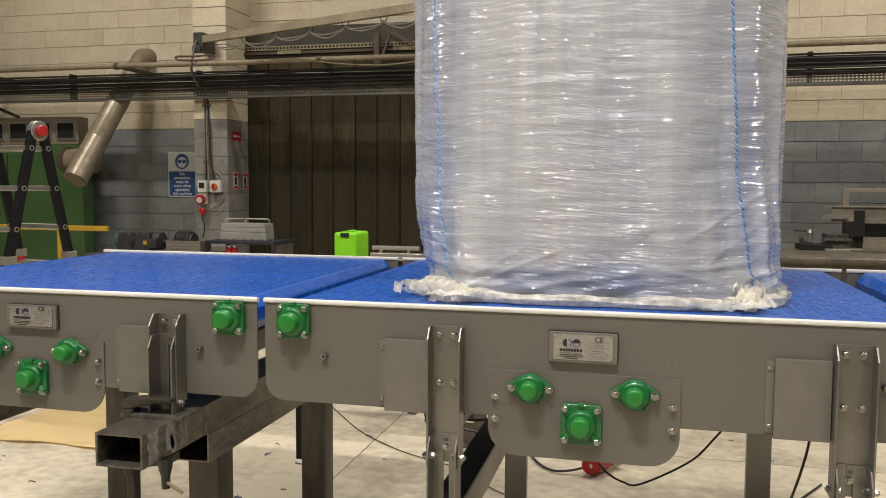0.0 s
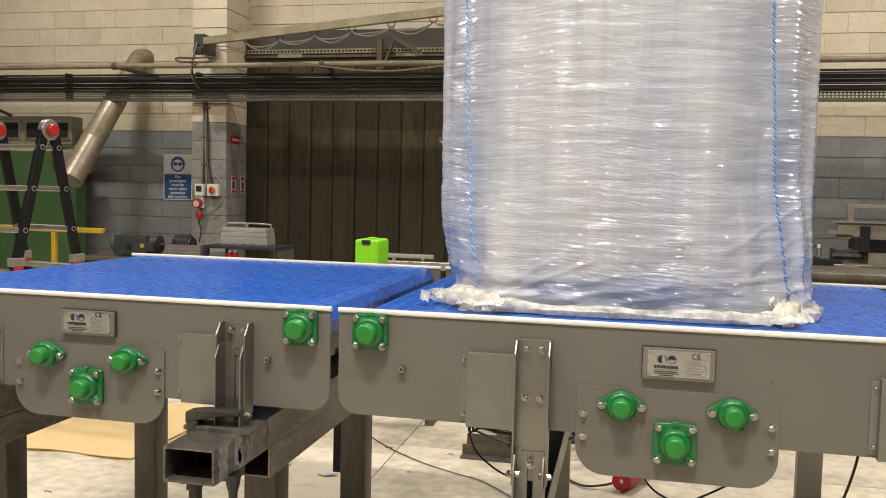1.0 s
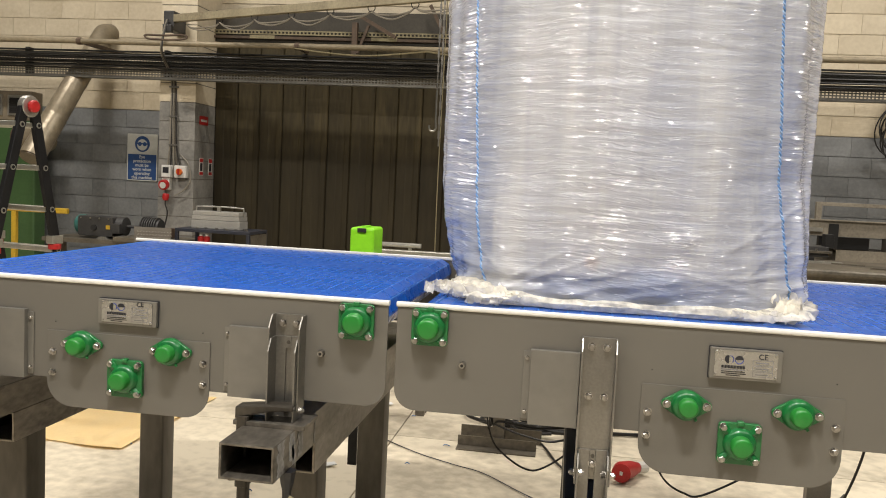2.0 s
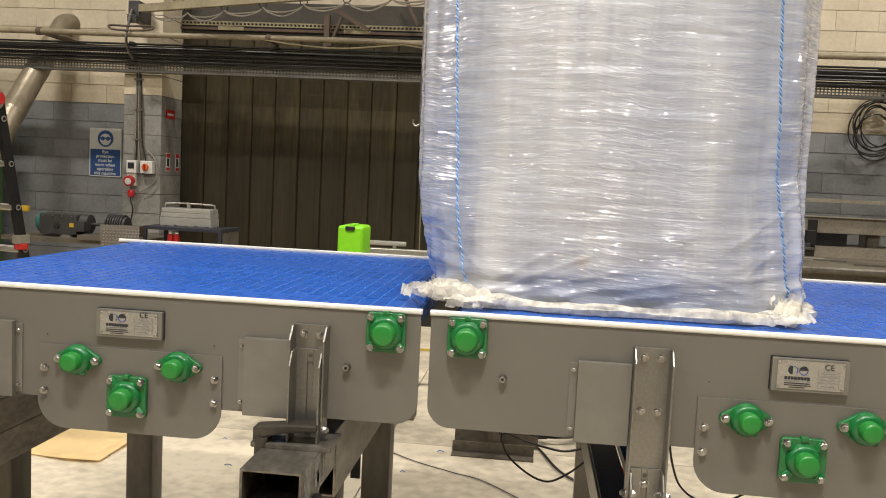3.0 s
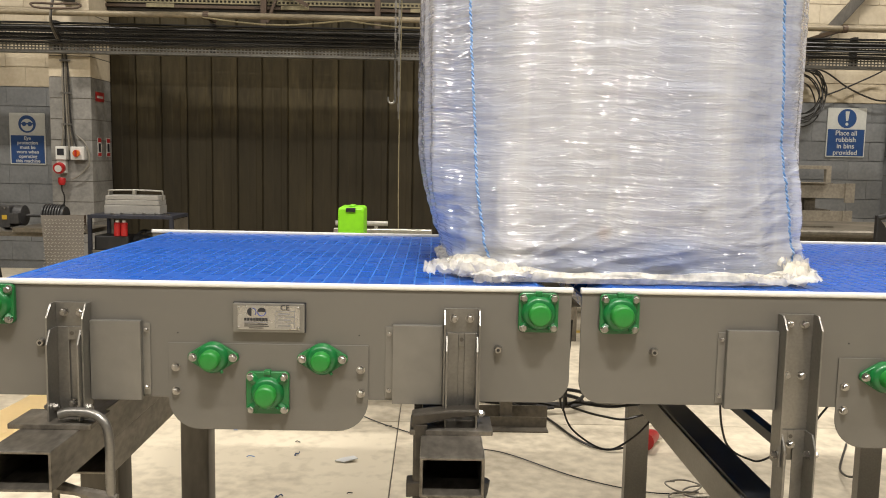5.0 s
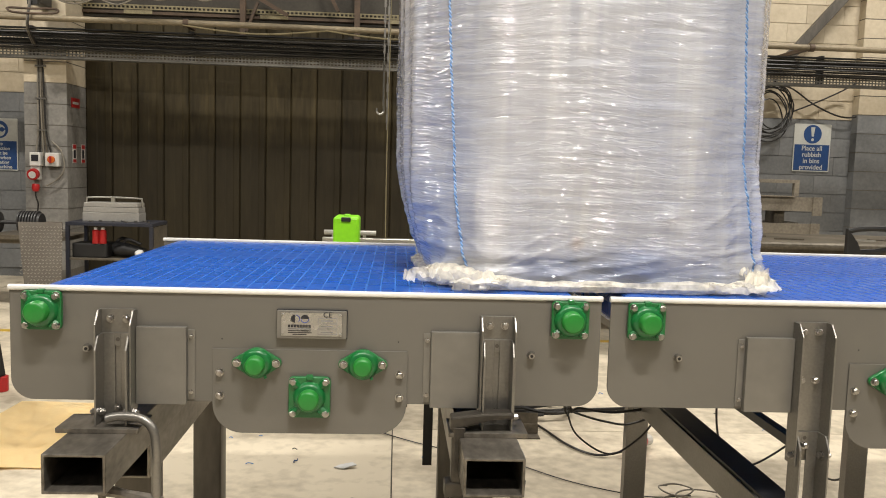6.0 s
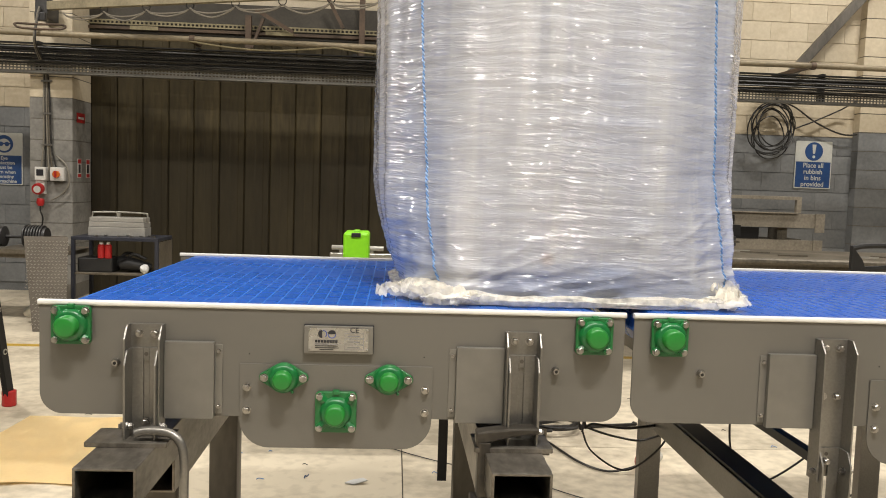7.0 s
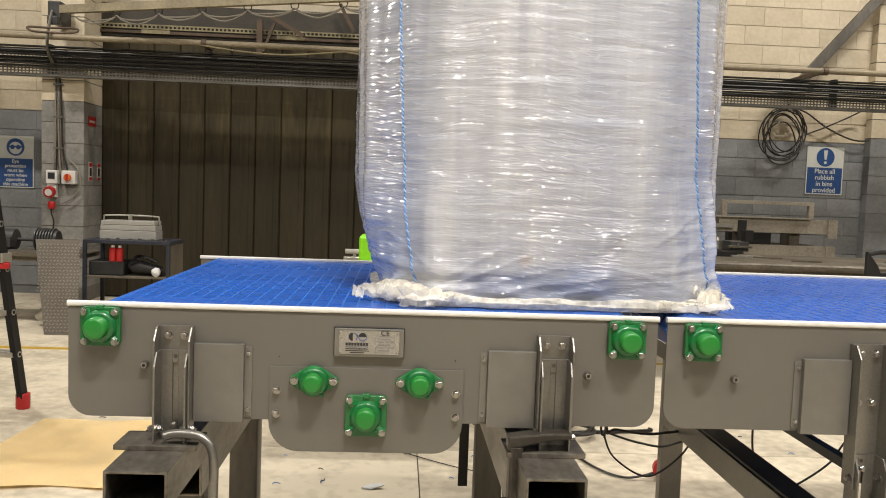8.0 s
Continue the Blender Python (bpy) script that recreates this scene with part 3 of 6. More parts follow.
def name_plate(parent, x0, x1, z0, z1):
    w, h = x1 - x0, z1 - z0
    o = part("name_plate", prism(bmesh.new(), rounded(0, w, 0, h, 0.002), "y", -0.001, -0.012), M["cover"], parent, "raised steel mount of the maker's plate", 0.001)
    # thin dark rim stands for the shadow that the raised plate casts
    part("gasket", prism(bmesh.new(), rounded(-0.0016, w + 0.0016, -0.0016, h + 0.0016, 0.002), "y", -0.0002, -0.0035), M["ink"], o, "dark rim for the shadow line round the plate")
    o.location = (x0, 0, z0)
    p = part("etched_plate", box(bmesh.new(), 0.010, w - 0.010, -0.0135, -0.0122, 0.006, h - 0.004), M["name"], o, "satin etched maker's plate")
    y = -0.0142
    bm = bmesh.new()
    # the maker's mark: a half disc standing, a half disc lying, each closed by a thin arc
    prism(bm, [(0.039 + 0.0088 * math.cos(radians(a)), 0.0435 + 0.0088 * math.sin(radians(a))) for a in range(90, 271, 15)], "y", y, y - 0.0004)
    prism(bm, [(0.060 + 0.0088 * math.cos(radians(a)), 0.0435 + 0.0088 * math.sin(radians(a))) for a in range(0, 181, 15)], "y", y, y - 0.0004)
    part("maker_mark", bm, M["ink"], o)
    for cx, a0 in ((0.0405, 88), (0.060, 180)):
        arc = [(cx + 0.0082 * math.cos(radians(a)), y, 0.0430 + 0.0082 * math.sin(radians(a))) for a in ([88 - 12 * k for k in range(12)] if a0 == 88 else range(180, 361, 15))]
        part("mark_arc", tube(bmesh.new(), arc, 0.0009, 5), M["ink_blue"], o)
    bm = bmesh.new()
    for k in range(8):
        box(bm, 0.024 + k * 0.0062, 0.0290 + k * 0.0062, y - 0.0004, y, 0.0245, 0.0305)
    for k, (a, c) in enumerate(((0.024, 0.073), (0.024, 0.075), (0.034, 0.064))):
        box(bm, a, c, y - 0.0004, y, 0.0165 - k * 0.004, 0.0182 - k * 0.004)
    part("small_print", bm, M["ink"], o)
    part("grey_line", box(bmesh.new(), 0.024, 0.073, y - 0.0004, y, 0.0205, 0.0225), M["ink_grey"], o)
    bm = bmesh.new()
    for k in range(3):
        a, c = 0.010 + k * 0.0125, 0.020 + k * 0.0125
        for b in ((0.088, 0.129, a, a + 0.0006), (0.088, 0.129, c, c + 0.0006), (0.088, 0.0886, a, c), (0.1284, 0.129, a, c), (0.094, 0.120, a + 0.0035, a + 0.0055)):
            box(bm, b[0], b[1], y - 0.0003, y, b[2], b[3])
    part("entry_boxes", bm, M["ink_grey"], o)
    text("mark_letters", "CE", 0.016, pose(0.1085, y, 0.0475, 90, 0, 0), M["ink"], o)
    for sx in (0.013, w - 0.013):
        for sz in (0.010, h - 0.008):
            b = part("rivet", tube(bmesh.new(), [(sx, -0.0135, sz), (sx, -0.015, sz), (sx, -0.0158, sz)], 0.0028, 10, (0.0028, 0.0026, 0.0012)), M["bolt"], o)


def bracket(parent, x0, x1, bottom, long=False):
    """A deep folded channel bolted to the side plate, with a second slotted channel nested in it."""
    d1, d2, t = 0.047, 0.060, 0.004
    xm = (x0 + x1) / 2
    low = 0.80 if not long else 0.70
    bm = bmesh.new()
    box(bm, x0, x1, -0.0055, -0.0008, low, 1.017)
    for x in (x0, x1 - t):
        prism(bm, [(-0.0055, low), (-d1, low), (-d1, 0.990), (-0.026, 1.017), (-0.0055, 1.017)], "x", x, x + t)
    o = part("bracket", bm, M["bracket"], parent, "folded stainless bracket channel", 0.0008)
    bm = bmesh.new()
    top = 0.966 if not long else 0.768
    slot = (0.800, 0.938) if not long else (0.35, 0.728)
    a, c, half = x0 + t + 0.0006, x1 - t - 0.0006, 0.0062
    for p, q, e, f in ((a, xm - half, bottom, top), (xm + half, c, bottom, top), (xm - half, xm + half, slot[1], top), (xm - half, xm + half, bottom, slot[0])):
        box(bm, p, q, -0.0102, -0.0062, e, f)
    for x in (a, c - t):
        prism(bm, [(-0.0102, bottom), (-d2, bottom), (-d2, top - 0.028), (-d1 + 0.004, top), (-0.0102, top)], "x", x, x + t)
    part("slide_channel", bm, M["bracket"], o, "slotted sliding channel", 0.0008)
    zs = [(xm - 0.0165, 0.996, -0.0055), (xm + 0.0165, 0.996, -0.0055), (xm, (bottom + 0.026) if not long else 0.737, -0.0102)]
    if long:
        zs += [(xm - 0.0165, 0.886, -0.0055), (xm + 0.0165, 0.886, -0.0055)]
    for x, z, y in zs:
        hexbolt(o, x, y, z)
    z = bottom + 0.024 if not long else 0.722
    for x, y, s in ((x0 - 0.0002, -0.034, 1), (x1 + 0.0002, -0.034, -1), (a + t, -0.034, -1), (c - t, -0.034, 1)):
        same(hexbolt.made["bolt"], o, pose(x, y, z, 0, 0, 90 * -s))
    part("sight_hole", tube(bmesh.new(), [(xm, -0.0100, top - 0.014), (xm, -0.0106, top - 0.014)], 0.0045, 12), M["rawleg"], o)
    if long:
        part("foot", tube(bmesh.new(), [(xm, -0.02, 0), (xm, -0.02, 0.015), (xm, -0.02, 0.02), (xm, -0.02, 0.12)], 0.04, 16, (0.04, 0.04, 0.012, 0.012)), M["stainless"], o, "threaded levelling foot")


def cover(parent, x0, x1, flange_left):
    bm = bmesh.new()
    box(bm, x0, x1, -0.016, -0.001, 0.813, 0.981)
    fx = (x0 - 0.016, x0) if flange_left else (x1, x1 + 0.016)
    box(bm, fx[0], fx[1], -0.003, -0.0008, 0.822, 0.975)
    o = part("cover_plate", bm, M["cover"], parent, "flat folded steel cover", 0.0008)
    for z in (0.838, 0.96):
        hexbolt(o, sum(fx) / 2, -0.003, z).scale = (0.55, 0.55, 0.55)


def loop_pose(s, length, ra):
    """The pose of a belt row at s metres along the loop, which runs left on top."""
    run, arc = length - 2 * ra, math.pi * BELT_R
    s %= 2 * run + 2 * arc
    if s < run:
        return length - ra - s, ROLL_Z + BELT_R, 0.0
    if s < run + arc:
        a = (s - run) / BELT_R
        return ra - BELT_R * math.sin(a), ROLL_Z + BELT_R * math.cos(a), -math.degrees(a)
    if s < 2 * run + arc:
        return ra + s - run - arc, ROLL_Z - BELT_R, -180.0
    a = (s - 2 * run - arc) / BELT_R
    return length - ra + BELT_R * math.sin(a), ROLL_Z - BELT_R * math.cos(a), -180 - math.degrees(a)


ROW_MESH = []


def belt_rows(parent, length, ra):
    if not ROW_MESH:
        for odd in (0, 1):
            bm = bmesh.new()
            edges = [0.014] + [0.014 + 0.0475 * odd + 0.095 * k for k in range(1 - odd, 13)] + [FAR_Y - 0.014]
            edges = sorted(e for e in set(edges) if e <= FAR_Y - 0.014)
            for a, b in zip(edges, edges[1:]):
                h = PITCH / 2 - 0.0016
                prism(bm, [(-h, -0.009), (h, -0.009), (h, -0.0009), (h - 0.0009, 0), (-h + 0.0009, 0), (-h, -0.0009)], "y", a + 0.0022, b - 0.0022)
            n = len(bm.faces)
            box(bm, -PITCH / 2, PITCH / 2, 0.014, FAR_Y - 0.014, -0.008, -0.0010)
            bm.faces.ensure_lookup_table()
            for f in bm.faces[n:]:
                f.material_index = 1
            me = bpy.data.meshes.new("belt_slat")
            bm.to_mesh(me)
            bm.free()
            me.materials.append(M["belt"])
            me.materials.append(M["belt_joint"])
            ROW_MESH.append(me)
    total = 2 * (length - 2 * ra) + 2 * math.pi * BELT_R
    n = round(total / PITCH / 2) * 2
    for k in range(n):
        o = new("belt_slat", ROW_MESH[k % 2])
        o.parent = parent
        x, z, a = loop_pose(k * total / n, length, ra)
        o.matrix_basis = pose(x, 0, z, 0, a, 0)
        BELT_ROWS.append((o, k * total / n, length, ra))


def conveyor(x0, length, ra, lobe, brackets, covers, plate_x, dz, nuts, long, label):
    e = thing("belt_conveyor", (x0, 0, 0), label, "conveyor", "belt conveyors in one line")
    for y0, s in ((0.0, 1), (FAR_Y, -1)):
        ya, yb = (0.0, 0.006) if s > 0 else (FAR_Y - 0.006, FAR_Y)
        part("side_plate", prism(bmesh.new(), rounded(0, length, 0.816, TOP_Z - 0.012, 0.048, (1, 1, 0, 0), 8), "y", ya, yb), M["plate"], e, "grey blasted steel side plate", 0.0006)
        la, lb = (-0.0035, -0.0005) if s > 0 else (FAR_Y + 0.0005, FAR_Y + 0.0035)
        part("drive_plate", prism(bmesh.new(), rounded(lobe - 0.21, lobe + 0.21, 0.748 + dz, 0.934 + dz / 2, 0.065, (1, 1, 0, 0), 8), "y", la, lb), M["plate"], e, "bolted-on lower drive plate", 0.0006)
        sa, sb = (-0.0045, 0.010) if s > 0 else (FAR_Y - 0.010, FAR_Y + 0.0045)
        part("wear_strip", prism(bmesh.new(), rounded(sa, sb, TOP_Z - 0.0118, TOP_Z, 0.004, n=3), "x", -0.002, length + 0.002), M["white_strip"], e, "white plastic edge strip", 0, True)
    part("slide_bed", box(bmesh.new(), ra + 0.03, length - ra - 0.03, 0.02, FAR_Y - 0.02, ROLL_Z - 0.028, ROLL_Z + 0.030), M["dark"], e)
    for x in (ra, length - ra):
        part("roller", tube(bmesh.new(), [(x, 0.012, ROLL_Z), (x, FAR_Y - 0.012, ROLL_Z)], BELT_R - 0.011, 20), M["stainless"], e, "", 0, True)
        bearing(e, x, ROLL_Z)
    part("drive_roller", tube(bmesh.new(), [(lobe, 0.012, 0.832 + dz), (lobe, FAR_Y - 0.012, 0.832 + dz)], 0.05, 20), M["rubber"], e, "", 0, True)
    bearing(e, lobe, 0.832 + dz, True, 0.09, 0.0222, 0.0345)
    for s in (-1, 1):
        bearing(e, lobe + 0.114 * s, 0.906 + dz, False, cap_r=0.0205)
        for z in (0.831, 0.882):
            hexbolt(e, lobe + 0.194 * s, -0.0035, z + dz)
        part("punch_mark", tube(bmesh.new(), [(lobe + 0.19 * s, -0.0002, 0.955), (lobe + 0.19 * s, -0.0012, 0.955)], 0.0015, 8), M["dark"], e)
    for x in (0.25, length - 0.25):
        part("cross_member", box(bmesh.new(), x - 0.03, x + 0.03, 0.007, FAR_Y - 0.007, 0.835, 0.895), M["bracket"], e)
    name_plate(e, *plate_x)
    for x in nuts:
        o = part("socket_nut", tube(bmesh.new(), [(0, 0, 0), (0, -0.006, 0), (0, -0.014, 0)], 0.0085, 12, (0.0085, 0.0085, 0.0065)), M["bolt"], e, "", 0, True)
        o.location = (x, 0, 0.931)
        part("socket", tube(bmesh.new(), [(0, -0.0135, 0), (0, -0.0146, 0)], 0.0038, 6), M["dark"], o)
    for a, b in brackets:
        bracket(e, a, b, 0.30 if long else 0.777, long)
    for a, b, left in covers:
        cover(e, a, b, left)
    if long:
        for a, b in brackets:
            xm = (a + b) / 2
            bm = bmesh.new()
            xm -= 0.018
            box(bm, xm - 0.040, xm + 0.040, FAR_Y + 0.001, FAR_Y + 0.006, 0.02, 1.0)
            for x in (xm - 0.040, xm + 0.035):
                box(bm, x, x + 0.005, FAR_Y + 0.006, FAR_Y + 0.04, 0.02, 1.0)
            part("rear_leg", bm, M["bracket"], e, "folded stainless rear leg")
            if x0 > 1 or a > 1:
                continue
            part("cross_rail", box(bmesh.new(), xm - 0.040, xm + 0.040, 0.001, FAR_Y, 0.492, 0.575), M["bracket"], e, "grey box cross rail", 0.002)
            # black layer puts the conveyor's shade on the rail top into colour
            part("rail_strip", box(bmesh.new(), xm - 0.034, xm + 0.040, 0.002, FAR_Y - 0.002, 0.5755, 0.584), M["black_and_shade"], e, "black layer for the shade on the cross rail")
            part("tie_bar", box(bmesh.new(), xm - 0.012, xm + 0.012, 0.001, FAR_Y, 0.728, 0.750), M["black_and_shade"], e, "thin black tie bar")
    belt_rows(e, length, ra)
    return e


conveyor(-1.27, 1.27, 0.071, 0.635, ((0.190, 0.266), (1.002, 1.078)), ((0.267, 0.372, False), (0.896, 1.001, True)), (0.563, 0.712, 0.961, 1.0215), 0.0, (0.162, 1.117), False,
         "short grey conveyor with blue modular belt, clamped on steel beams")
conveyor(0.021, 1.524, 0.078, 0.760, ((0.416, 0.493), (1.268, 1.346)), ((0.307, 0.415, True), (1.156, 1.266, True)), (0.687, 0.835, 0.950, 1.0165), -0.02, (0.155, 1.369), True,
         "longer grey conveyor with blue modular belt on its own legs")
conveyor(1.566, 1.27, 0.071, 0.635, ((0.190, 0.266), (1.002, 1.078)), ((0.267, 0.372, False), (0.896, 1.001, True)), (0.563, 0.712, 0.961, 1.0215), 0.0, (0.162, 1.117), True,
         "grey conveyor with blue modular belt, last in the line")


# ---- beams under the short conveyor ----
def trestle(x0, x1, label, marks):
    e = thing("steel_trestle", ((x0 + x1) / 2, 0, 0), label, "trestle", "trestles under the conveyor")
    h = (x1 - x0) / 2
    part("top_beam", rhs(bmesh.new(), -h, h, 0.686, 0.766, -0.2, 1.42), M["raw"], e, "rusty hollow steel beam with an open end", 0.002)
    part("lower_beam", rhs(bmesh.new(), -h + 0.004, h - 0.004, 0.604, 0.684, 0.10, 1.30), M["raw"], e, "", 0.002)
    for y in (0.165, 0.93):
        part("leg", prism(bmesh.new(), rounded(-0.046, 0.046, y, y + 0.09, 0.008, n=3), "z", 0.012, 0.603), M["rawleg"], e, "bare steel box leg", 0, True)
        part("foot_plate", box(bmesh.new(), -0.07, 0.07, y - 0.025, y + 0.115, 0.0, 0.0115), M["raw"], e)
    rng = random.Random(3)
    for y, w, z0, z1 in marks:
        edge = [(y + w * u + rng.uniform(-0.2, 0.2) * w, z0 + (z1 - z0) * v) for u, v in [(0.0, k / 9) for k in range(10)] + [(1.0, 1 - k / 9) for k in range(10)]]
        bm = prism(bmesh.new(), [(p, min(0.7645, max(0.6875, q + rng.uniform(-0.002, 0.002)))) for p, q in edge], "x", h + 0.0003, h + 0.001)
        part("scuff_mark", bm, M["mark"], e, "bright ground patch on the beam side")
    part("packing_plate", prism(bmesh.new(), rounded(-0.085, 0.085, -0.075, 0.03, 0.004, n=2), "z", 0.7665, 0.7765), M["raw"], e, "flat steel packing plate", 0.001)
    return e


trestle(-1.127, -1.005, "bare steel trestle of box beams, scuffed, with a plain end", ())
trestle(-0.311, -0.188, "bare steel trestle of box beams, ground bright along one side", ((-0.176, 0.036, 0.689, 0.763), (-0.104, 0.030, 0.700, 0.763), (-0.085, 0.022, 0.688, 0.735), (-0.044, 0.034, 0.694, 0.763), (0.074, 0.010, 0.690, 0.761)))


def bar_clamp():
    e = thing("bar_clamp", (-0.995, -0.06, 0.777), "bent round-bar clamp holding the bracket foot on the beam", "clamp")
    part("bent_bar", tube(bmesh.new(), curve_pts([(-0.055, 0.0, 0.016), (-0.03, 0.0, 0.022), (0.015, -0.005, 0.020), (0.042, -0.01, 0.0), (0.050, -0.012, -0.04), (0.050, -0.012, -0.10), (0.050, -0.012, -0.158)]), 0.0098, 12), M["bracket"], e, "", 0, True)
    part("jaw", tube(bmesh.new(), [(0.062, -0.012, -0.158), (0.040, -0.012, -0.154), (-0.02, -0.012, -0.140), (-0.065, -0.012, -0.130)], 0.014, 8, (0.012, 0.014, 0.010, 0.015)), M["raw"], e, "", 0, True)
    part("screw", tube(bmesh.new(), [(-0.062, -0.012, -0.088), (-0.062, -0.012, -0.215)], 0.008, 8), M["raw"], e, "", 0, True)
    part("tommy_bar", tube(bmesh.new(), [(-0.10, -0.03, -0.222), (-0.025, 0.01, -0.190)], 0.0045, 6), M["raw"], e)


def strap_clamp():
    e = thing("strap_clamp", (-0.25, -0.05, 0.777), "forged flat clamp of dark steel gripping the beam", "clamp")
    top, under = [], []
    for k in range(9):
        t = k / 8
        x = -0.081 + 0.136 * t
        top.append((x, 0.026 + 0.016 * math.sin(math.pi * (0.10 + 0.45 * t))))
        under.append((x, 0.0015 + 0.027 * math.sin(math.pi * 0.5 * t)))
    part("arm", prism(bmesh.new(), under + top[::-1], "y", -0.022, 0.018), M["forged"], e, "dark forged curved arm", 0.004)
    part("upright", prism(bmesh.new(), rounded(-0.077, -0.048, -0.026, 0.012, 0.006, n=2), "z", -0.155, 0.010), M["forged"], e, "", 0.001)
    part("lower_bar", prism(bmesh.new(), rounded(-0.074, -0.050, -0.020, 0.010, 0.006, n=2), "z", -0.34, -0.156), M["forged"], e, "", 0.001)
    part("jaw", prism(bmesh.new(), [(-0.090, -0.142), (-0.010, -0.130), (0.055, -0.118), (0.058, -0.094), (-0.010, -0.106), (-0.090, -0.110)], "y", -0.030, 0.014), M["forged"], e, "", 0.003)
    part("screw", tube(bmesh.new(), [(0.060, -0.055, -0.092), (0.060, -0.055, -0.118), (0.060, -0.055, -0.136), (0.060, -0.055, -0.166)], 0.014, 8, (0.020, 0.016, 0.011, 0.010)), M["black_and_shade"], e, "black clamp screw", 0, True)
    part("tommy_bar", tube(bmesh.new(), [(0.056, -0.058, -0.146), (0.108, -0.062, -0.170)], 0.0042, 8), M["rail"], e, "brass-coloured tommy bar")


bar_clamp()
strap_clamp()


# ---- the wrapped bag ----
BAG_X, BAG_Y, BAG_Z = 0.763, 0.565, ROLL_Z + BELT_R + 0.001


def bag_outline(a, z=0.0):
    """The bag is nearly square at its foot and bulges almost round above."""
    t = min(1.0, z / 0.32) ** 0.7
    n, hx, hy = 4.5 - 2.0 * t, 0.462 + 0.026 * t, 0.462 + 0.018 * t
    c, s = math.cos(a), math.sin(a)
    r = 1.0 / (abs(c / hx) ** n + abs(s / hy) ** n) ** (1 / n)
    return r * c, r * s


def bag_scale(z):
    for (z0, s0), (z1, s1) in zip(((0, 0.98), (0.12, 0.985), (0.45, 1.0), (0.85, 1.006)), ((0.12, 0.985), (0.45, 1.0), (0.85, 1.006), (1.6, 0.985))):
        if z <= z1:
            return s0 + (s1 - s0) * (z - z0) / (z1 - z0)
    return 0.99


CREASES = (((-0.31, 0.03), (-0.05, 0.128), 0.0075), ((-0.30, 0.05), (-0.12, 0.142), 0.006), ((-0.26, 0.03), (0.02, 0.10), 0.005), ((0.08, 0.118), (0.36, 0.045), 0.006),
           ((0.24, 0.16), (0.42, 0.27), 0.006), ((0.22, 0.225), (0.43, 0.235), 0.005), ((0.28, 0.10), (0.40, 0.19), 0.005), ((-0.40, 0.16), (-0.28, 0.07), 0.005))


def bag_point(a, z, lift=0.0):
    x, y = bag_outline(a, z)
    k = bag_scale(z)
    v = Vector((x, y, 0))
    out = v.normalized()
    d = 0.013 * noise.noise((x * 7, y * 7, z * 0.9)) + 0.010 * noise.noise((x * 18 + 9, y * 18, z * 1.4)) + 0.0015 * noise.noise((x * 5, y * 5, z * 26)) + 0.0018 * noise.noise((x * 9, y * 9 + 4, z * 60))
    if y < 0:
        d += 0.007 * math.exp(-((x - 0.143) ** 2 + (z - 0.177) ** 2) / 0.0004)
    low = max(0.0, 1 - z / 0.19)
    d += low * (0.010 * noise.noise((x * 14, y * 14, z * 9)) - 0.006 + 0.006 * (1 - 3 * abs(noise.noise((x * 4.5 + z * 5, y * 4, z * 13)))) + 0.005 * (1 - 3 * abs(noise.noise((x * 6 - z * 9, y * 6, z * 24 + 7)))))
    if y < 0 and z < 0.3:
        # creases pulled tight from the bunched corners
        for (ax, az), (bx, bz), deep in CREASES:
            ux, uz = bx - ax, bz - az
            t = min(1.0, max(0.0, ((x - ax) * ux + (z - az) * uz) / (ux * ux + uz * uz)))
            gap = math.hypot(x - ax - t * ux, z - az - t * uz)
            d += 0.32 * deep * math.exp(-(gap / 0.0055) ** 2)
    tuck = max(0.0, 1 - z / 0.30) ** 1.6
    x = x * k + tuck * (0.055 * max(0.0, -x / 0.46) ** 2 + 0.018 * max(0.0, x / 0.46) ** 2)
    return Vector((x, y * k, z)) + out * (d + lift)


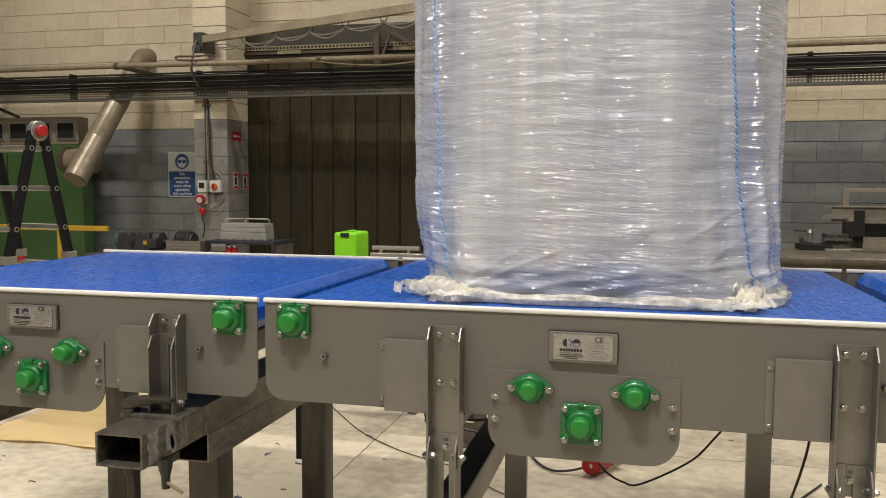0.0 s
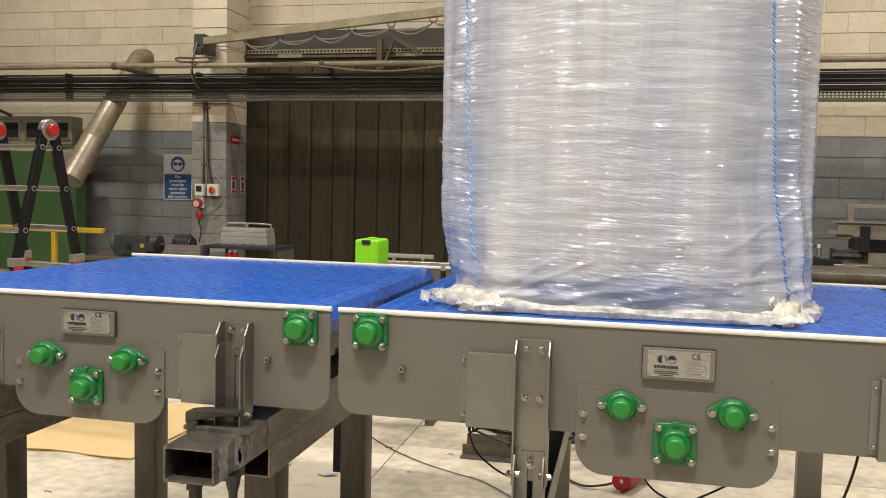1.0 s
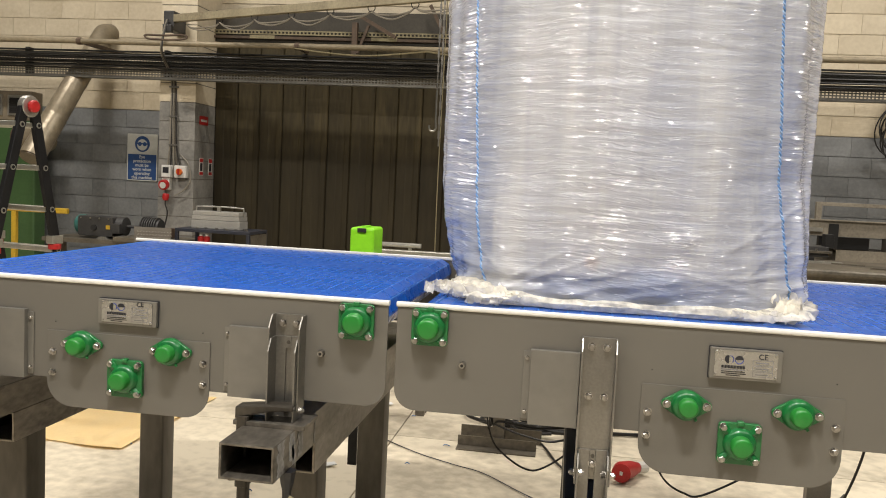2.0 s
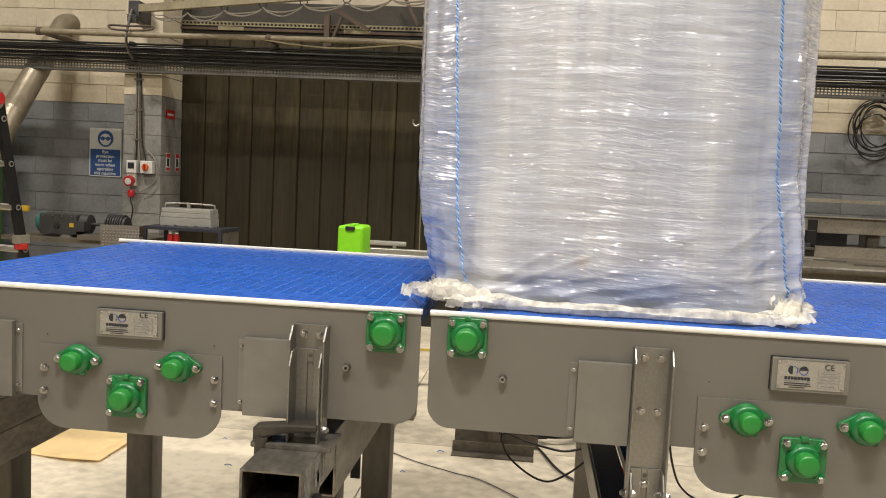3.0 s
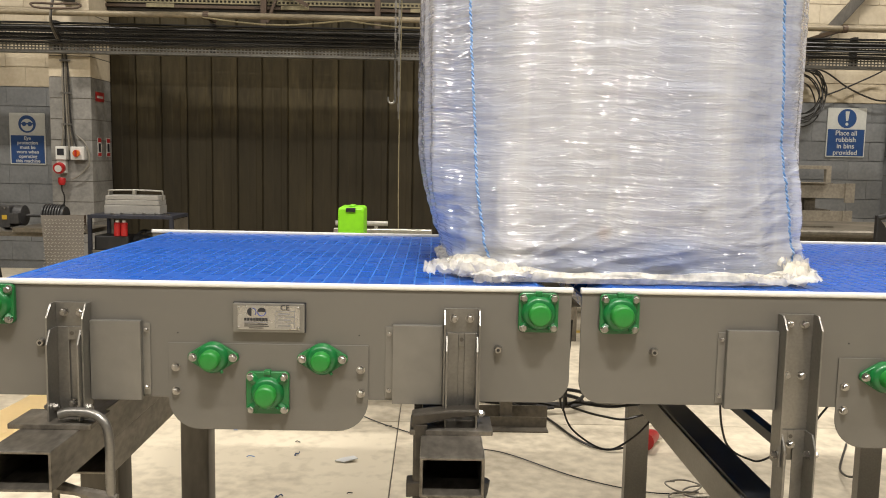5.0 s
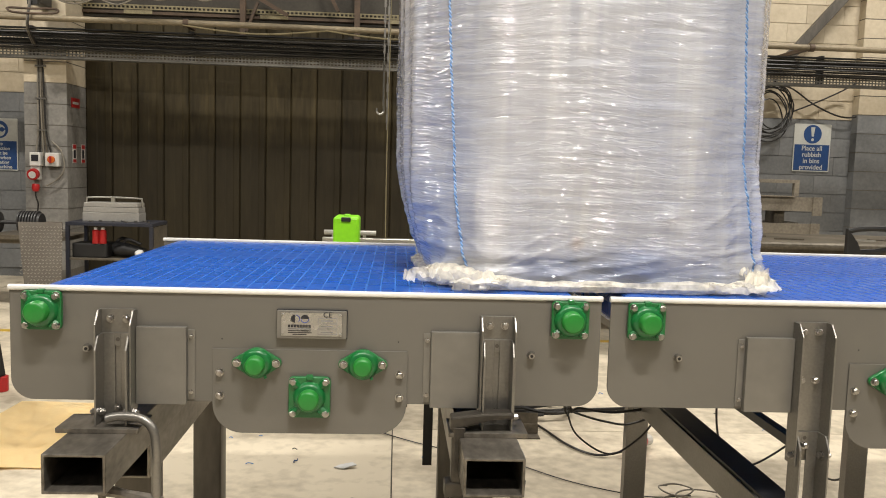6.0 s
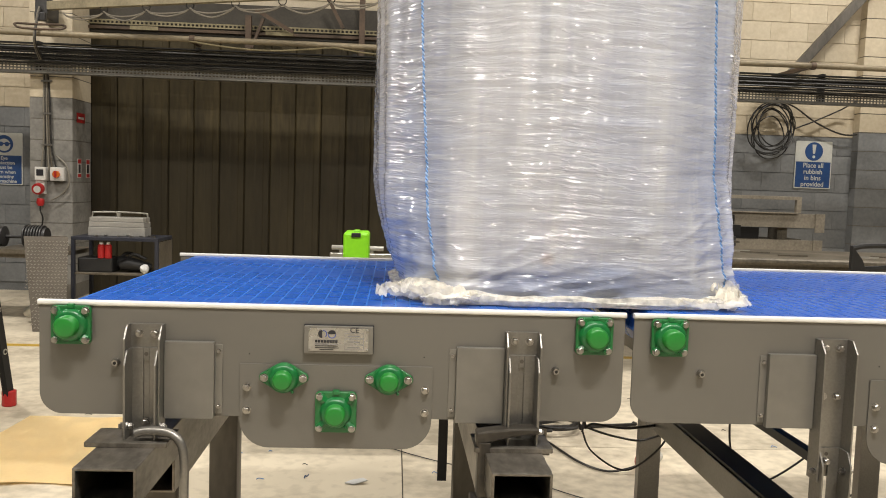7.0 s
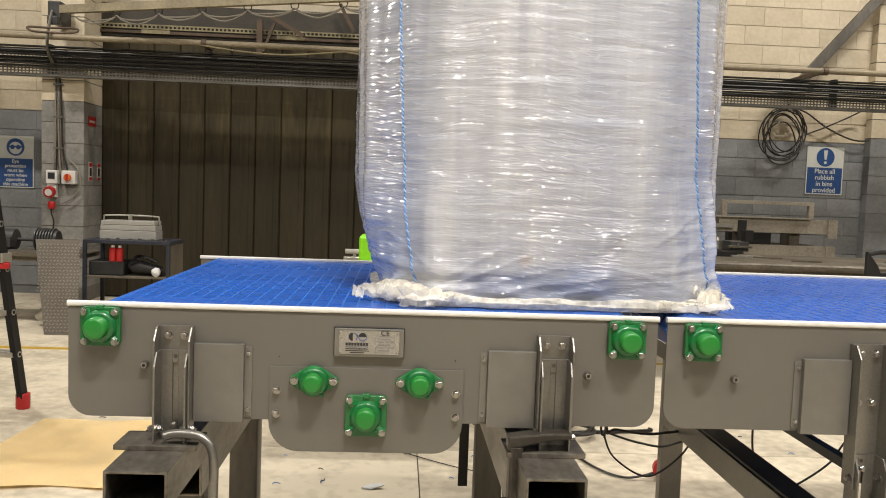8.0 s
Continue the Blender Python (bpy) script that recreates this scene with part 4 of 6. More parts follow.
def wrapped_bag():
    e = thing("bulk_bag", (BAG_X, BAG_Y, BAG_Z), "full white bulk bag wrapped in clear stretch film, riding the belts", "bulk bag")
    nu, nz, H = 560, 320, 1.36
    bm = bmesh.new()
    rings = [[bm.verts.new(bag_point(2 * math.pi * i / nu, H * k / (nz - 1))) for i in range(nu)] for k in range(nz)]
    for a, b in zip(rings, rings[1:]):
        for i in range(nu):
            bm.faces.new((a[i], a[(i + 1) % nu], b[(i + 1) % nu], b[i]))
    prev = rings[-1]
    for s, z in ((0.9, 0.03), (0.7, 0.05), (0.4, 0.07), (0.12, 0.08)):
        ring = [bm.verts.new((v.co.x * s, v.co.y * s, H + z)) for v in rings[-1]]
        for i in range(nu):
            bm.faces.new((prev[i], prev[(i + 1) % nu], ring[(i + 1) % nu], ring[i]))
        prev = ring
    bm.faces.new(prev)
    bm.faces.new(rings[0][::-1])
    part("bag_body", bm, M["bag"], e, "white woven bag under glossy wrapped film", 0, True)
    # bunched film round the foot: a lumpy roll, puffed out at the corners
    bm = bmesh.new()
    nu, nv = 620, 16
    grid = []
    for i in range(nu):
        a = 2 * math.pi * i / nu
        foot = bag_point(a, 0.02)
        x, y = bag_outline(a)
        out = Vector((x, y, 0)).normalized()
        corner = min(1.0, max(0.0, (math.hypot(x, y) - 0.50) / 0.085)) ** 1.5
        puff = corner * (1.25 if x < 0 else 0.3)
        wide = 0.017 + 0.030 * puff + 0.005 * noise.noise((x * 16, y * 16, 3)) + 0.003 * noise.noise((x * 45, y * 45, 5))
        high = 0.013 + 0.017 * puff + 0.004 * noise.noise((x * 18, y * 18, 8)) + 0.004 * corner * noise.noise((x * 50, y * 50, 2))
        row = []
        for k in range(nv):
            q = math.pi * (-0.55 + 1.45 * k / (nv - 1))
            fold = 0.0035 * noise.noise((x * 9 + y * 5, k * 0.75, 4)) + (0.002 + 0.004 * corner) * noise.noise((x * 26, y * 26, k * 0.5))
            p = foot + out * (0.008 + wide * math.cos(q) + fold)
            row.append(bm.verts.new((p.x, p.y, max(0.0015, high * (1 + math.sin(q)) + fold * (1 if k else 0)))))
        grid.append(row)
    for i in range(nu):
        a, b = grid[i], grid[(i + 1) % nu]
        for k in range(nv - 1):
            bm.faces.new((a[k], b[k], b[k + 1], a[k + 1]))
    part("film_skirt", bm, M["film"], e, "bunched cream-white film round the foot", 0, True)
    # crumpled tufts of torn film at the front corners: fine, loosely folded ribbons
    rng = random.Random(21)
    for cx, cy, rx, ry, high, count in ((-0.400, -0.405, 0.068, 0.058, 0.048, 18), (-0.300, -0.478, 0.075, 0.026, 0.045, 20), (0.385, -0.420, 0.045, 0.045, 0.066, 22), (0.31, -0.465, 0.09, 0.020, 0.032, 14)):
        bm = bmesh.new()
        for r in range(count):
            a0, span = rng.uniform(0, 6.28), rng.uniform(1.0, 2.6)
            sx, sy = rx * rng.uniform(0.25, 1.0), ry * rng.uniform(0.25, 1.0)
            w, z0, seed = high * rng.uniform(0.18, 0.42), rng.uniform(0.0, high * 0.6), rng.uniform(0, 50)
            ox, lean = rng.uniform(-0.3, 0.3) * rx, rng.uniform(-0.5, 0.9)
            rows = []
            for i in range(26):
                a = a0 + span * i / 25
                row = []
                for k in range(5):
                    t = k / 4
                    fold = 0.006 * noise.noise((a * 2.6, seed, t * 1.2)) + 0.0022 * noise.noise((a * 9, seed + 4, t * 2))
                    flare = 1 + lean * (0.5 - t) * 0.5 + fold * 9
                    row.append(bm.verts.new((cx + ox + sx * flare * math.cos(a), cy + sy * flare * math.sin(a), max(0.003, z0 + w * t + fold * 1.5 + 0.004))))
                rows.append(row)
            for p, q in zip(rows, rows[1:]):
                for k in range(4):
                    bm.faces.new((p[k], q[k], q[k + 1], p[k + 1]))
        part("film_tuft", bm, M["film"], e, "crumpled tuft of torn film", 0, True)
    # stitched blue lines on the front: two plies laid round each other
    for xa, xb, ztop in ((-0.325, -0.385, 1.3), (0.374, 0.318, 1.3)):
        for ply, mat in ((0, "rope"), (1, "rope_light")):
            pts = []
            n = 520
            for k in range(n):
                z = 0.05 + (ztop - 0.05) * k / n
                x = xa + (xb - xa) * min(1.0, z / 0.8) ** 0.8
                a = math.atan2(-math.sqrt(max(0.01, 0.475 ** 2 - 0.62 * x * x)), x)
                p = bag_point(a, z, -0.0006)
                turn = z * 2 * math.pi / 0.019 + math.pi * ply
                pts.append((p.x + 0.0026 * math.cos(turn), p.y - 0.0018 * math.sin(turn), z))
            part("stitched_seam", tube(bmesh.new(), pts, 0.0024, 5), M[mat], e, "blue stitched seam")
    return e


BAG = wrapped_bag()


# ---- back wall: column, door, services ----
def cable(bm, pts, r=0.006, steps=6, n=6):
    return tube(bm, curve_pts(pts, steps), r, n)


def column(name, x0, x1, lower, front):
    e = part(name, box(bmesh.new(), x0 + 0.004, x1 - 0.004, front + 0.004, WALL_Y + 0.011, 0, 7.2), M["joint"])
    tagged(e, "blockwork pier, cream above and light grey below", "pier", kind="structure")
    for k in range(-9, 10):
        z = PAINT_Z + 0.06 + k * COURSE
        o = part("block", box(bmesh.new(), x0, x1, front, WALL_Y + 0.01, z + 0.005, z + COURSE - 0.005), M["cream"] if k >= 0 else M[lower], e)
    return e


column("pier_west", -4.30, -3.872, "colgrey", 7.05)
column("pier_east", 4.80, 5.24, "greyblock", 7.54)


def door():
    y = 7.56
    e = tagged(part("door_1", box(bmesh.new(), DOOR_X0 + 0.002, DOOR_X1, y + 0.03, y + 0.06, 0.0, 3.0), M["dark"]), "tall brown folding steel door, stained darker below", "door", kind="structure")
    w = 0.278
    k = 0
    x = DOOR_X0 + 0.01
    while x < DOOR_X1 - 0.05:
        x1 = min(x + w, DOOR_X1)
        dy = (0.0, 0.012, 0.004, 0.014)[k % 4]
        bm = bmesh.new()
        prism(bm, [(x + 0.001, y + 0.027), (x + 0.002, y + dy + 0.012), (x + 0.014, y + dy), (x + w * 0.40, y + dy + 0.002), (x + w * 0.45, y + dy + 0.005), (x + w * 0.72, y + dy + 0.006), (x + w * 0.77, y + dy + 0.002), (x1 - 0.012, y + dy), (x1 - 0.002, y + dy + 0.012), (x1 - 0.001, y + 0.027)], "z", 0.02, 2.92)
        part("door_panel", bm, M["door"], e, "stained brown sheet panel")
        k, x = k + 1, x1
    e = thing("door_track", (DOOR_X0, 7.5, 2.86), "perforated steel door track with rusty flanges over the door", "door track", kind="structure")
    span = DOOR_X1 - DOOR_X0
    part("track_beam", box(bmesh.new(), 0.004, span, 0.03, 0.178, 0.0, 0.358), M["grey_beam"], e)
    bm = bmesh.new()
    for z0, z1 in ((0.085, 0.098), (0.122, 0.135)):
        box(bm, 0.004, span, 0.0, 0.012, z0, z1)
    n = int(span / 0.045)
    for i in range(n):
        box(bm, 0.004 + i * 0.045, 0.022 + i * 0.045, 0.001, 0.011, 0.098, 0.122)
    part("perforated_angle", bm, M["rail"], e, "yellowed perforated angle")
    part("lower_flange", box(bmesh.new(), 0.004, span, -0.01, 0.029, 0.035, 0.065), M["brown_steel"], e)
    for i, x in enumerate((0.45, 1.9, 3.3)):
        part("splice_plate", box(bmesh.new(), x, x + 0.3, -0.016, -0.011, 0.035, 0.075), M["rail"], e)


door()


def services():
    x0, x1 = -9.5, 7.5
    p = thing("conduit_pipe", (0, 6.7, 2.69), "dusty cream painted steel pipe along the wall", "pipe")
    part("pipe", tube(bmesh.new(), [(x, 0, 0.003 * math.sin(x * 2.1)) for x in np.arange(x0, x1 + 0.1, 0.5)], 0.030, 12), M["pipe"], p, "", 0, True)
    for x in (-7.3, -5.1, -2.6, -0.2, 3.75, 6.0):
        part("clip", tube(bmesh.new(), [(x, 0, 0), (x + 0.05, 0, 0)], 0.040, 12), M["brown_steel"], p)
        part("stay", box(bmesh.new(), x, x + 0.04, 0.03, 0.34 if DOOR_X0 < x < DOOR_X1 else 0.9, -0.02, 0.02), M["brown_steel"], p)
    loop = [(-4.24, -0.13, 0.055), (-4.18, -0.16, 0.020), (-4.02, -0.16, 0.012), (-3.80, -0.16, 0.018), (-3.75, -0.14, 0.045), (-3.81, -0.12, 0.068), (-4.02, -0.12, 0.062), (-4.20, -0.12, 0.066), (-4.24, -0.13, 0.055)]
    part("bent_guard", cable(bmesh.new(), loop, 0.011, 5, 8), M["brown_steel"], p, "rusty bent rod guard on the pipe", 0, True)
    for k, (xa, xb) in enumerate(((-2.6, -1.2), (-1.2, 0.1))):
        droop = [(xa, -0.035, -0.025), (xa * 0.7 + xb * 0.3, -0.04, -0.07), (xa * 0.4 + xb * 0.6, -0.04, -0.082), (xb, -0.035, -0.03)]
        part("tied_cable", cable(bmesh.new(), droop, 0.008, 6, 6), M["rail"], p, "thin yellowed cable tied below the pipe", 0, True)
    for s, (a, b) in enumerate(((-9.5, -4.6), (-4.598, 0.4), (0.402, 7.5))):
        t = thing("cable_tray", (0, 6.93, 2.33), "perforated galvanised cable tray loaded with black cables", "cable tray", "cable trays along the wall")
        bm = bmesh.new()
        for z0 in (0.0, 0.165):
            for z, h in ((0.0, 0.026), (0.040, 0.014), (0.068, 0.014), (0.096, 0.016)):
                box(bm, a, b, 0.0, 0.003, z0 + z, z0 + z + h)
            for i in range(int((b - a) / 0.036)):
                box(bm, a + i * 0.036, a + i * 0.036 + 0.015, 0.0005, 0.0025, z0, z0 + 0.11)
        box(bm, a, b, 0.0035, 0.10, -0.003, 0.0)
        part("perforated_sheet", bm, M["tray"], t)
        part("top_flange", box(bmesh.new(), a, b, -0.06, 0.0035, 0.282, 0.295), M["dark"], t)
        for x in np.arange(a + 0.4, b, 1.6):
            part("hanger", box(bmesh.new(), x, x + 0.04, 0.004, 0.10, 0.0, 0.32), M["dark"], t)
    b = thing("cable_bundle", (0, 6.90, 2.33), "bundle of long black power cables lying along the tray", "cables")
    rng = random.Random(4)
    for i in range(8):
        z = 0.092 + 0.0215 * i
        pts = [(x, -0.014 - 0.020 * (i % 2) - 0.006 * rng.random(), z + rng.uniform(-0.005, 0.005)) for x in np.arange(x0, x1 + 0.1, 1.2)]
        part("cable", cable(bmesh.new(), pts, 0.0105, 4, 8), M["cable"], b, "", 0, True)


services()


STRUT_X = -0.93


def jib():
    e = thing("jib_arm", (-4.05, 6.8, 2.96), "cream swinging jib arm on the pier with looped festoon cable", "jib crane")
    end = Vector((3.6, -1.31, 0.03))
    n = Vector((end.y, -end.x, 0)).normalized() * 0.03
    bm = bmesh.new()
    vs = [bm.verts.new(c) for c in (-n + Vector((0, 0, -0.03)), n + Vector((0, 0, -0.03)), n + Vector((0, 0, 0.05)), -n + Vector((0, 0, 0.05)))]
    ve = [bm.verts.new(v.co + end) for v in vs]
    bm.faces.new(vs)
    bm.faces.new(ve[::-1])
    for k in range(4):
        bm.faces.new((vs[k], ve[k], ve[(k + 1) % 4], vs[(k + 1) % 4]))
    bmesh.ops.recalc_face_normals(bm, faces=bm.faces[:])
    part("arm", bm, M["cream_beam"], e, "", 0.003)
    part("pivot_box", box(bmesh.new(), -0.07, 0.05, -0.05, 0.24, -0.12, 0.09), M["motor"], e, "dark green pivot block", 0.01)
    part("junction_box", box(bmesh.new(), -0.05, 0.05, -0.11, -0.05, -0.15, -0.07), M["motor"], e, "", 0.006)
    for k in range(7):
        t0, t1 = 0.06 + k * 0.125, 0.06 + (k + 1) * 0.125
        a, b = end * t0 + Vector((0, 0, -0.07)), end * t1 + Vector((0, 0, -0.07))
        for s, d in ((0, 0.05), (1, 0.085)):
            mid = (a + b) / 2 - Vector((0.0, 0.0, d * (1.1 if k % 2 else 0.8)))
            part("festoon_cable", cable(bmesh.new(), [a, a * 0.7 + mid * 0.3 - Vector((0, 0, 0.02)), mid, b * 0.7 + mid * 0.3 - Vector((0, 0, 0.02)), b], 0.0075, 5, 6), M["cable_grey"], e, "", 0, True)
        ring = [b + Vector((0.035 * math.cos(q), 0, 0.03 + 0.04 * math.sin(q))) for q in np.linspace(0, 2 * math.pi, 13)]
        part("runner_ring", tube(bmesh.new(), ring, 0.005, 5), M["dark"], e)
    for sx, raker in ((-2.15, True), (STRUT_X, False)):
        o = thing("wall_strut", (sx, 7.42, 2.72), "rusty brown steel strut holding the door track", "strut", "struts of the door track")
        part("post", box(bmesh.new(), -0.03, 0.03, -0.04, 0.02, -0.02, 0.36 if raker else 0.60), M["brown_steel"], o)
        if raker:
            part("stay", tube(bmesh.new(), [(0.04, -0.03, 0.02), (0.16, -0.03, 0.33)], 0.02, 4), M["brown_steel"], o)
            part("raker", tube(bmesh.new(), [(0.08, -0.05, 0.42), (0.48, -0.05, 0.20)], 0.028, 4), M["brown_steel"], o)
        else:
            part("raker", tube(bmesh.new(), [(-0.36, -0.05, 0.56), (-0.20, -0.05, 0.26)], 0.026, 4), M["brown_steel"], o)
    h = thing("lifting_hook", (-0.58, 3.79, 1.70), "steel lifting hook hanging on two thin chains", "hook")
    bm = bmesh.new()
    pts = [(0.02, 0, 0.33), (0.02, 0, 0.05)] + [(0.0 + 0.024 * math.cos(a), 0, 0.03 + 0.028 * math.sin(a) - 0.02) for a in np.linspace(0.2, -3.6, 12)]
    part("hook_shank", tube(bm, pts, 0.007, 8), M["stainless"], h, "", 0, True)
    for x, z0 in ((0.02, 0.33), (0.045, -0.12)):
        bm = bmesh.new()
        for i in range(int((3.6 - z0) / 0.05)):
            box(bm, x - (0.007 if i % 2 else 0.003), x + (0.007 if i % 2 else 0.003), -0.004, 0.004, z0 + i * 0.05, z0 + i * 0.05 + 0.054)
        part("chain", bm, M["bracket"], h)
    part("pull_cord", cable(bmesh.new(), [(0.055, 0.02, 3.6), (0.058, 0.02, 1.0), (0.05, 0.02, -0.3), (0.055, 0.02, -0.95)], 0.004, 5, 5), M["rail"], h, "thin yellowed pull cord")
    part("ceiling_trolley", box(bmesh.new(), -0.1, 0.2, -0.06, 0.08, 3.6, 3.8), M["dark"], h)
    part("trolley_beam", box(bmesh.new(), -0.2, 0.3, -0.03, 0.05, 3.8, 7.2 - 1.70), M["grey_beam"], h)
    r = thing("raking_beam", (3.83, 7.40, 2.62), "brown-grey steel raking beam fixed to the wall", "beam")
    d = Vector((1.56, 0, 1.80))
    part("beam", tube(bmesh.new(), [Vector((0, 0.05, 0)), Vector((0, 0.05, 0)) + d], 0.075, 4), M["rawleg"], r, "", 0.004)
    part("shoe", box(bmesh.new(), -0.12, 0.08, -0.06, 0.26, -0.03, 0.07), M["dark"], r)


jib()


def wall_sign(x0, z0, w, h, lines, label, goggles):
    e = thing("wall_sign", (x0, WALL_Y, z0), label, "sign")
    part("board", prism(bmesh.new(), rounded(0, w, 0, h, 0.012), "y", -0.012, -0.004), M["sign_white"], e, "white sign board")
    part("blue_field", box(bmesh.new(), 0.012, w - 0.012, -0.0145, -0.0122, 0.012, h * 0.565), M["sign_blue"], e)
    cx, cz, r = w / 2, h * 0.785, w * 0.245
    part("blue_disc", tube(bmesh.new(), [(cx, -0.0122, cz), (cx, -0.0142, cz)], r, 40), M["sign_blue"], e)
    bm = bmesh.new()
    if goggles:
        tube(bm, [(cx, -0.0144, cz - 0.01), (cx, -0.0154, cz - 0.01)], r * 0.7, 32)
        part("pale_disc", bm, M["sign_white"], e)
        bm = bmesh.new()
        box(bm, cx - r * 0.72, cx + r * 0.72, -0.0166, -0.0156, cz - 0.004, cz + 0.012)
        for s in (-1, 1):
            tube(bm, [(cx + s * r * 0.33, -0.0156, cz), (cx + s * r * 0.33, -0.017, cz)], r * 0.26, 16)
        part("goggles", bm, M["sign_blue"], e)
    else:
        prism(bm, [(cx - 0.012, cz - r * 0.25), (cx + 0.012, cz - r * 0.25), (cx + 0.024, cz + r * 0.75), (cx - 0.024, cz + r * 0.75)], "y", -0.0144, -0.0156)
        tube(bm, [(cx, -0.0144, cz - r * 0.58), (cx, -0.0156, cz - r * 0.58)], 0.017, 16)
        part("exclamation_mark", bm, M["sign_white"], e)
    n = len(lines)
    step = h * 0.53 / n
    for i, l in enumerate(lines):
        text("lettering", l, step * 1.06, pose(w / 2, -0.0155, h * 0.555 - step * (i + 0.84), 90, 0, 0), M["sign_white"], e, bold=0.0009)


wall_sign(-5.035, 1.175, 0.395, 0.57, ("Eye", "protection", "must be", "worn when", "operating", "this machine"), "blue and white eye protection sign on the grey wall", True)
wall_sign(4.123, 1.432, 0.438, 0.548, ("Place all", "rubbish", "in bins", "provided"), "blue and white rubbish sign on the grey wall", False)


def small_wall_things():
    e = thing("fire_point_sign", (-3.870, 7.16, 1.86), "small red notice on the side of the pier", "sign")
    part("board", box(bmesh.new(), 0.0, 0.004, 0.0, 0.22, 0.0, 0.10), M["red"], e)
    part("print_bar", box(bmesh.new(), 0.0042, 0.005, 0.03, 0.19, 0.035, 0.06), M["sign_white"], e)
    for y in (7.18, 7.42):
        e = thing("hazard_sticker", (-3.870, y, 1.28), "narrow red and white sticker on the pier side", "sticker")
        part("backing", box(bmesh.new(), 0.0, 0.003, 0, 0.10, 0, 0.20), M["white"], e)
        part("red_end", box(bmesh.new(), 0.0032, 0.004, 0.005, 0.095, 0.15, 0.195), M["red"], e)
        part("red_foot", box(bmesh.new(), 0.0032, 0.004, 0.005, 0.095, 0.005, 0.04), M["red"], e)
        part("dark_bar", box(bmesh.new(), 0.0032, 0.004, 0.02, 0.08, 0.05, 0.14), M["ink"], e)
    e = thing("socket_stack", (-4.20, 7.05, 1.10), "white and red industrial socket and plug stack on the pier", "socket")
    part("meter_box", box(bmesh.new(), -0.02, 0.09, -0.09, 0.0, 0.14, 0.28), M["white"], e, "", 0.008)
    part("meter_window", box(bmesh.new(), 0.0, 0.07, -0.094, -0.0905, 0.19, 0.255), M["ink"], e)
    part("socket_body", prism(bmesh.new(), [(-0.02, 0.0), (0.07, 0.0), (0.07, 0.14), (-0.02, 0.14)], "y", -0.07, 0.0), M["white"], e, "", 0.008)
    part("socket_ring", tube(bmesh.new(), [(0.02, -0.07, 0.06), (0.02, -0.12, 0.05)], 0.058, 20), M["red"], e, "red socket ring", 0.004)
    part("socket_face", tube(bmesh.new(), [(0.02, -0.12, 0.05), (0.02, -0.126, 0.049)], 0.036, 16), M["white"], e)
    part("red_plug", tube(bmesh.new(), [(0.03, -0.06, -0.05), (0.03, -0.07, -0.09), (0.03, -0.07, -0.12)], 0.05, 14, (0.036, 0.038, 0.026)), M["red"], e, "", 0, True)
    part("plug_tail", cable(bmesh.new(), [(0.03, -0.07, -0.12), (0.03, -0.07, -0.17), (0.05, -0.06, -0.26), (0.02, -0.05, -0.4)], 0.008, 5, 8), M["cable"], e, "", 0, True)
    e = thing("isolator_switch", (-4.05, 7.05, 1.24), "grey isolator box with an orange rotary knob on the pier", "switch")
    part("box", box(bmesh.new(), -0.02, 0.12, -0.08, 0, 0, 0.14), M["white"], e, "", 0.008)
    part("knob", tube(bmesh.new(), [(0.05, -0.08, 0.07), (0.05, -0.11, 0.07)], 0.036, 16), M["orange"], e, "orange rotary knob", 0.003)
    part("pointer", box(bmesh.new(), 0.043, 0.057, -0.125, -0.11, 0.035, 0.105), M["red"], e)
    e = thing("conduit_run", (-4.12, 7.03, 1.3), "bundle of grey conduits and cables clipped up the pier", "cables")
    for i, (xa, xb) in enumerate(((-0.03, -0.030), (-0.010, -0.014), (0.008, 0.002), (0.026, 0.016), (0.046, 0.030))):
        part("cable", cable(bmesh.new(), [(xa * 2.2, 0, 0.03), (xa * 1.1, -0.010, 0.30), (xb + 0.006 * math.sin(i * 2.1), -0.012, 0.70), (xb * 0.7 - 0.01, -0.014, 1.05), (xb * 0.25 + 0.05, -0.40, 1.28), (xb * 0.2 + 0.055, -0.36, 1.52), (xb * 0.2 + 0.06, -0.30, 1.65)], 0.0085, 6, 6), M["cable"] if i in (1, 4) else M["stacksteel"] if i % 2 else M["cable_grey"], e, "", 0, True)
    for z in (0.30, 0.62, 0.95):
        part("saddle_clip", box(bmesh.new(), -0.05, 0.055, -0.024, 0.0, z, z + 0.018), M["bracket"], e)
    part("loop_cable", cable(bmesh.new(), [(0.1, -0.01, 0.2), (0.2, -0.02, 0.1), (0.23, -0.02, -0.08), (0.15, -0.03, -0.2), (0.05, -0.03, -0.26)], 0.008, 6, 6), M["cable_grey"], e, "", 0, True)
    e = thing("cable_coil", (3.77, 7.60, 2.12), "hank of black cable hanging from the tray", "cable coil")
    rng = random.Random(2)
    for i in range(8):
        w, h, ox, oz = 0.17 + 0.09 * rng.random(), 0.22 + 0.07 * rng.random(), rng.uniform(-0.05, 0.05), rng.uniform(-0.02, 0.03) - (0.09 if i > 5 else 0)
        pts = [(ox + w * math.cos(a), -0.05 + 0.05 * math.sin(a * 2 + i) + i * 0.008 - 0.04, oz + h * math.sin(a)) for a in np.linspace(0, 2 * math.pi, 28)]
        part("turn", tube(bmesh.new(), pts, 0.0078, 6), M["cable"], e, "", 0, True)
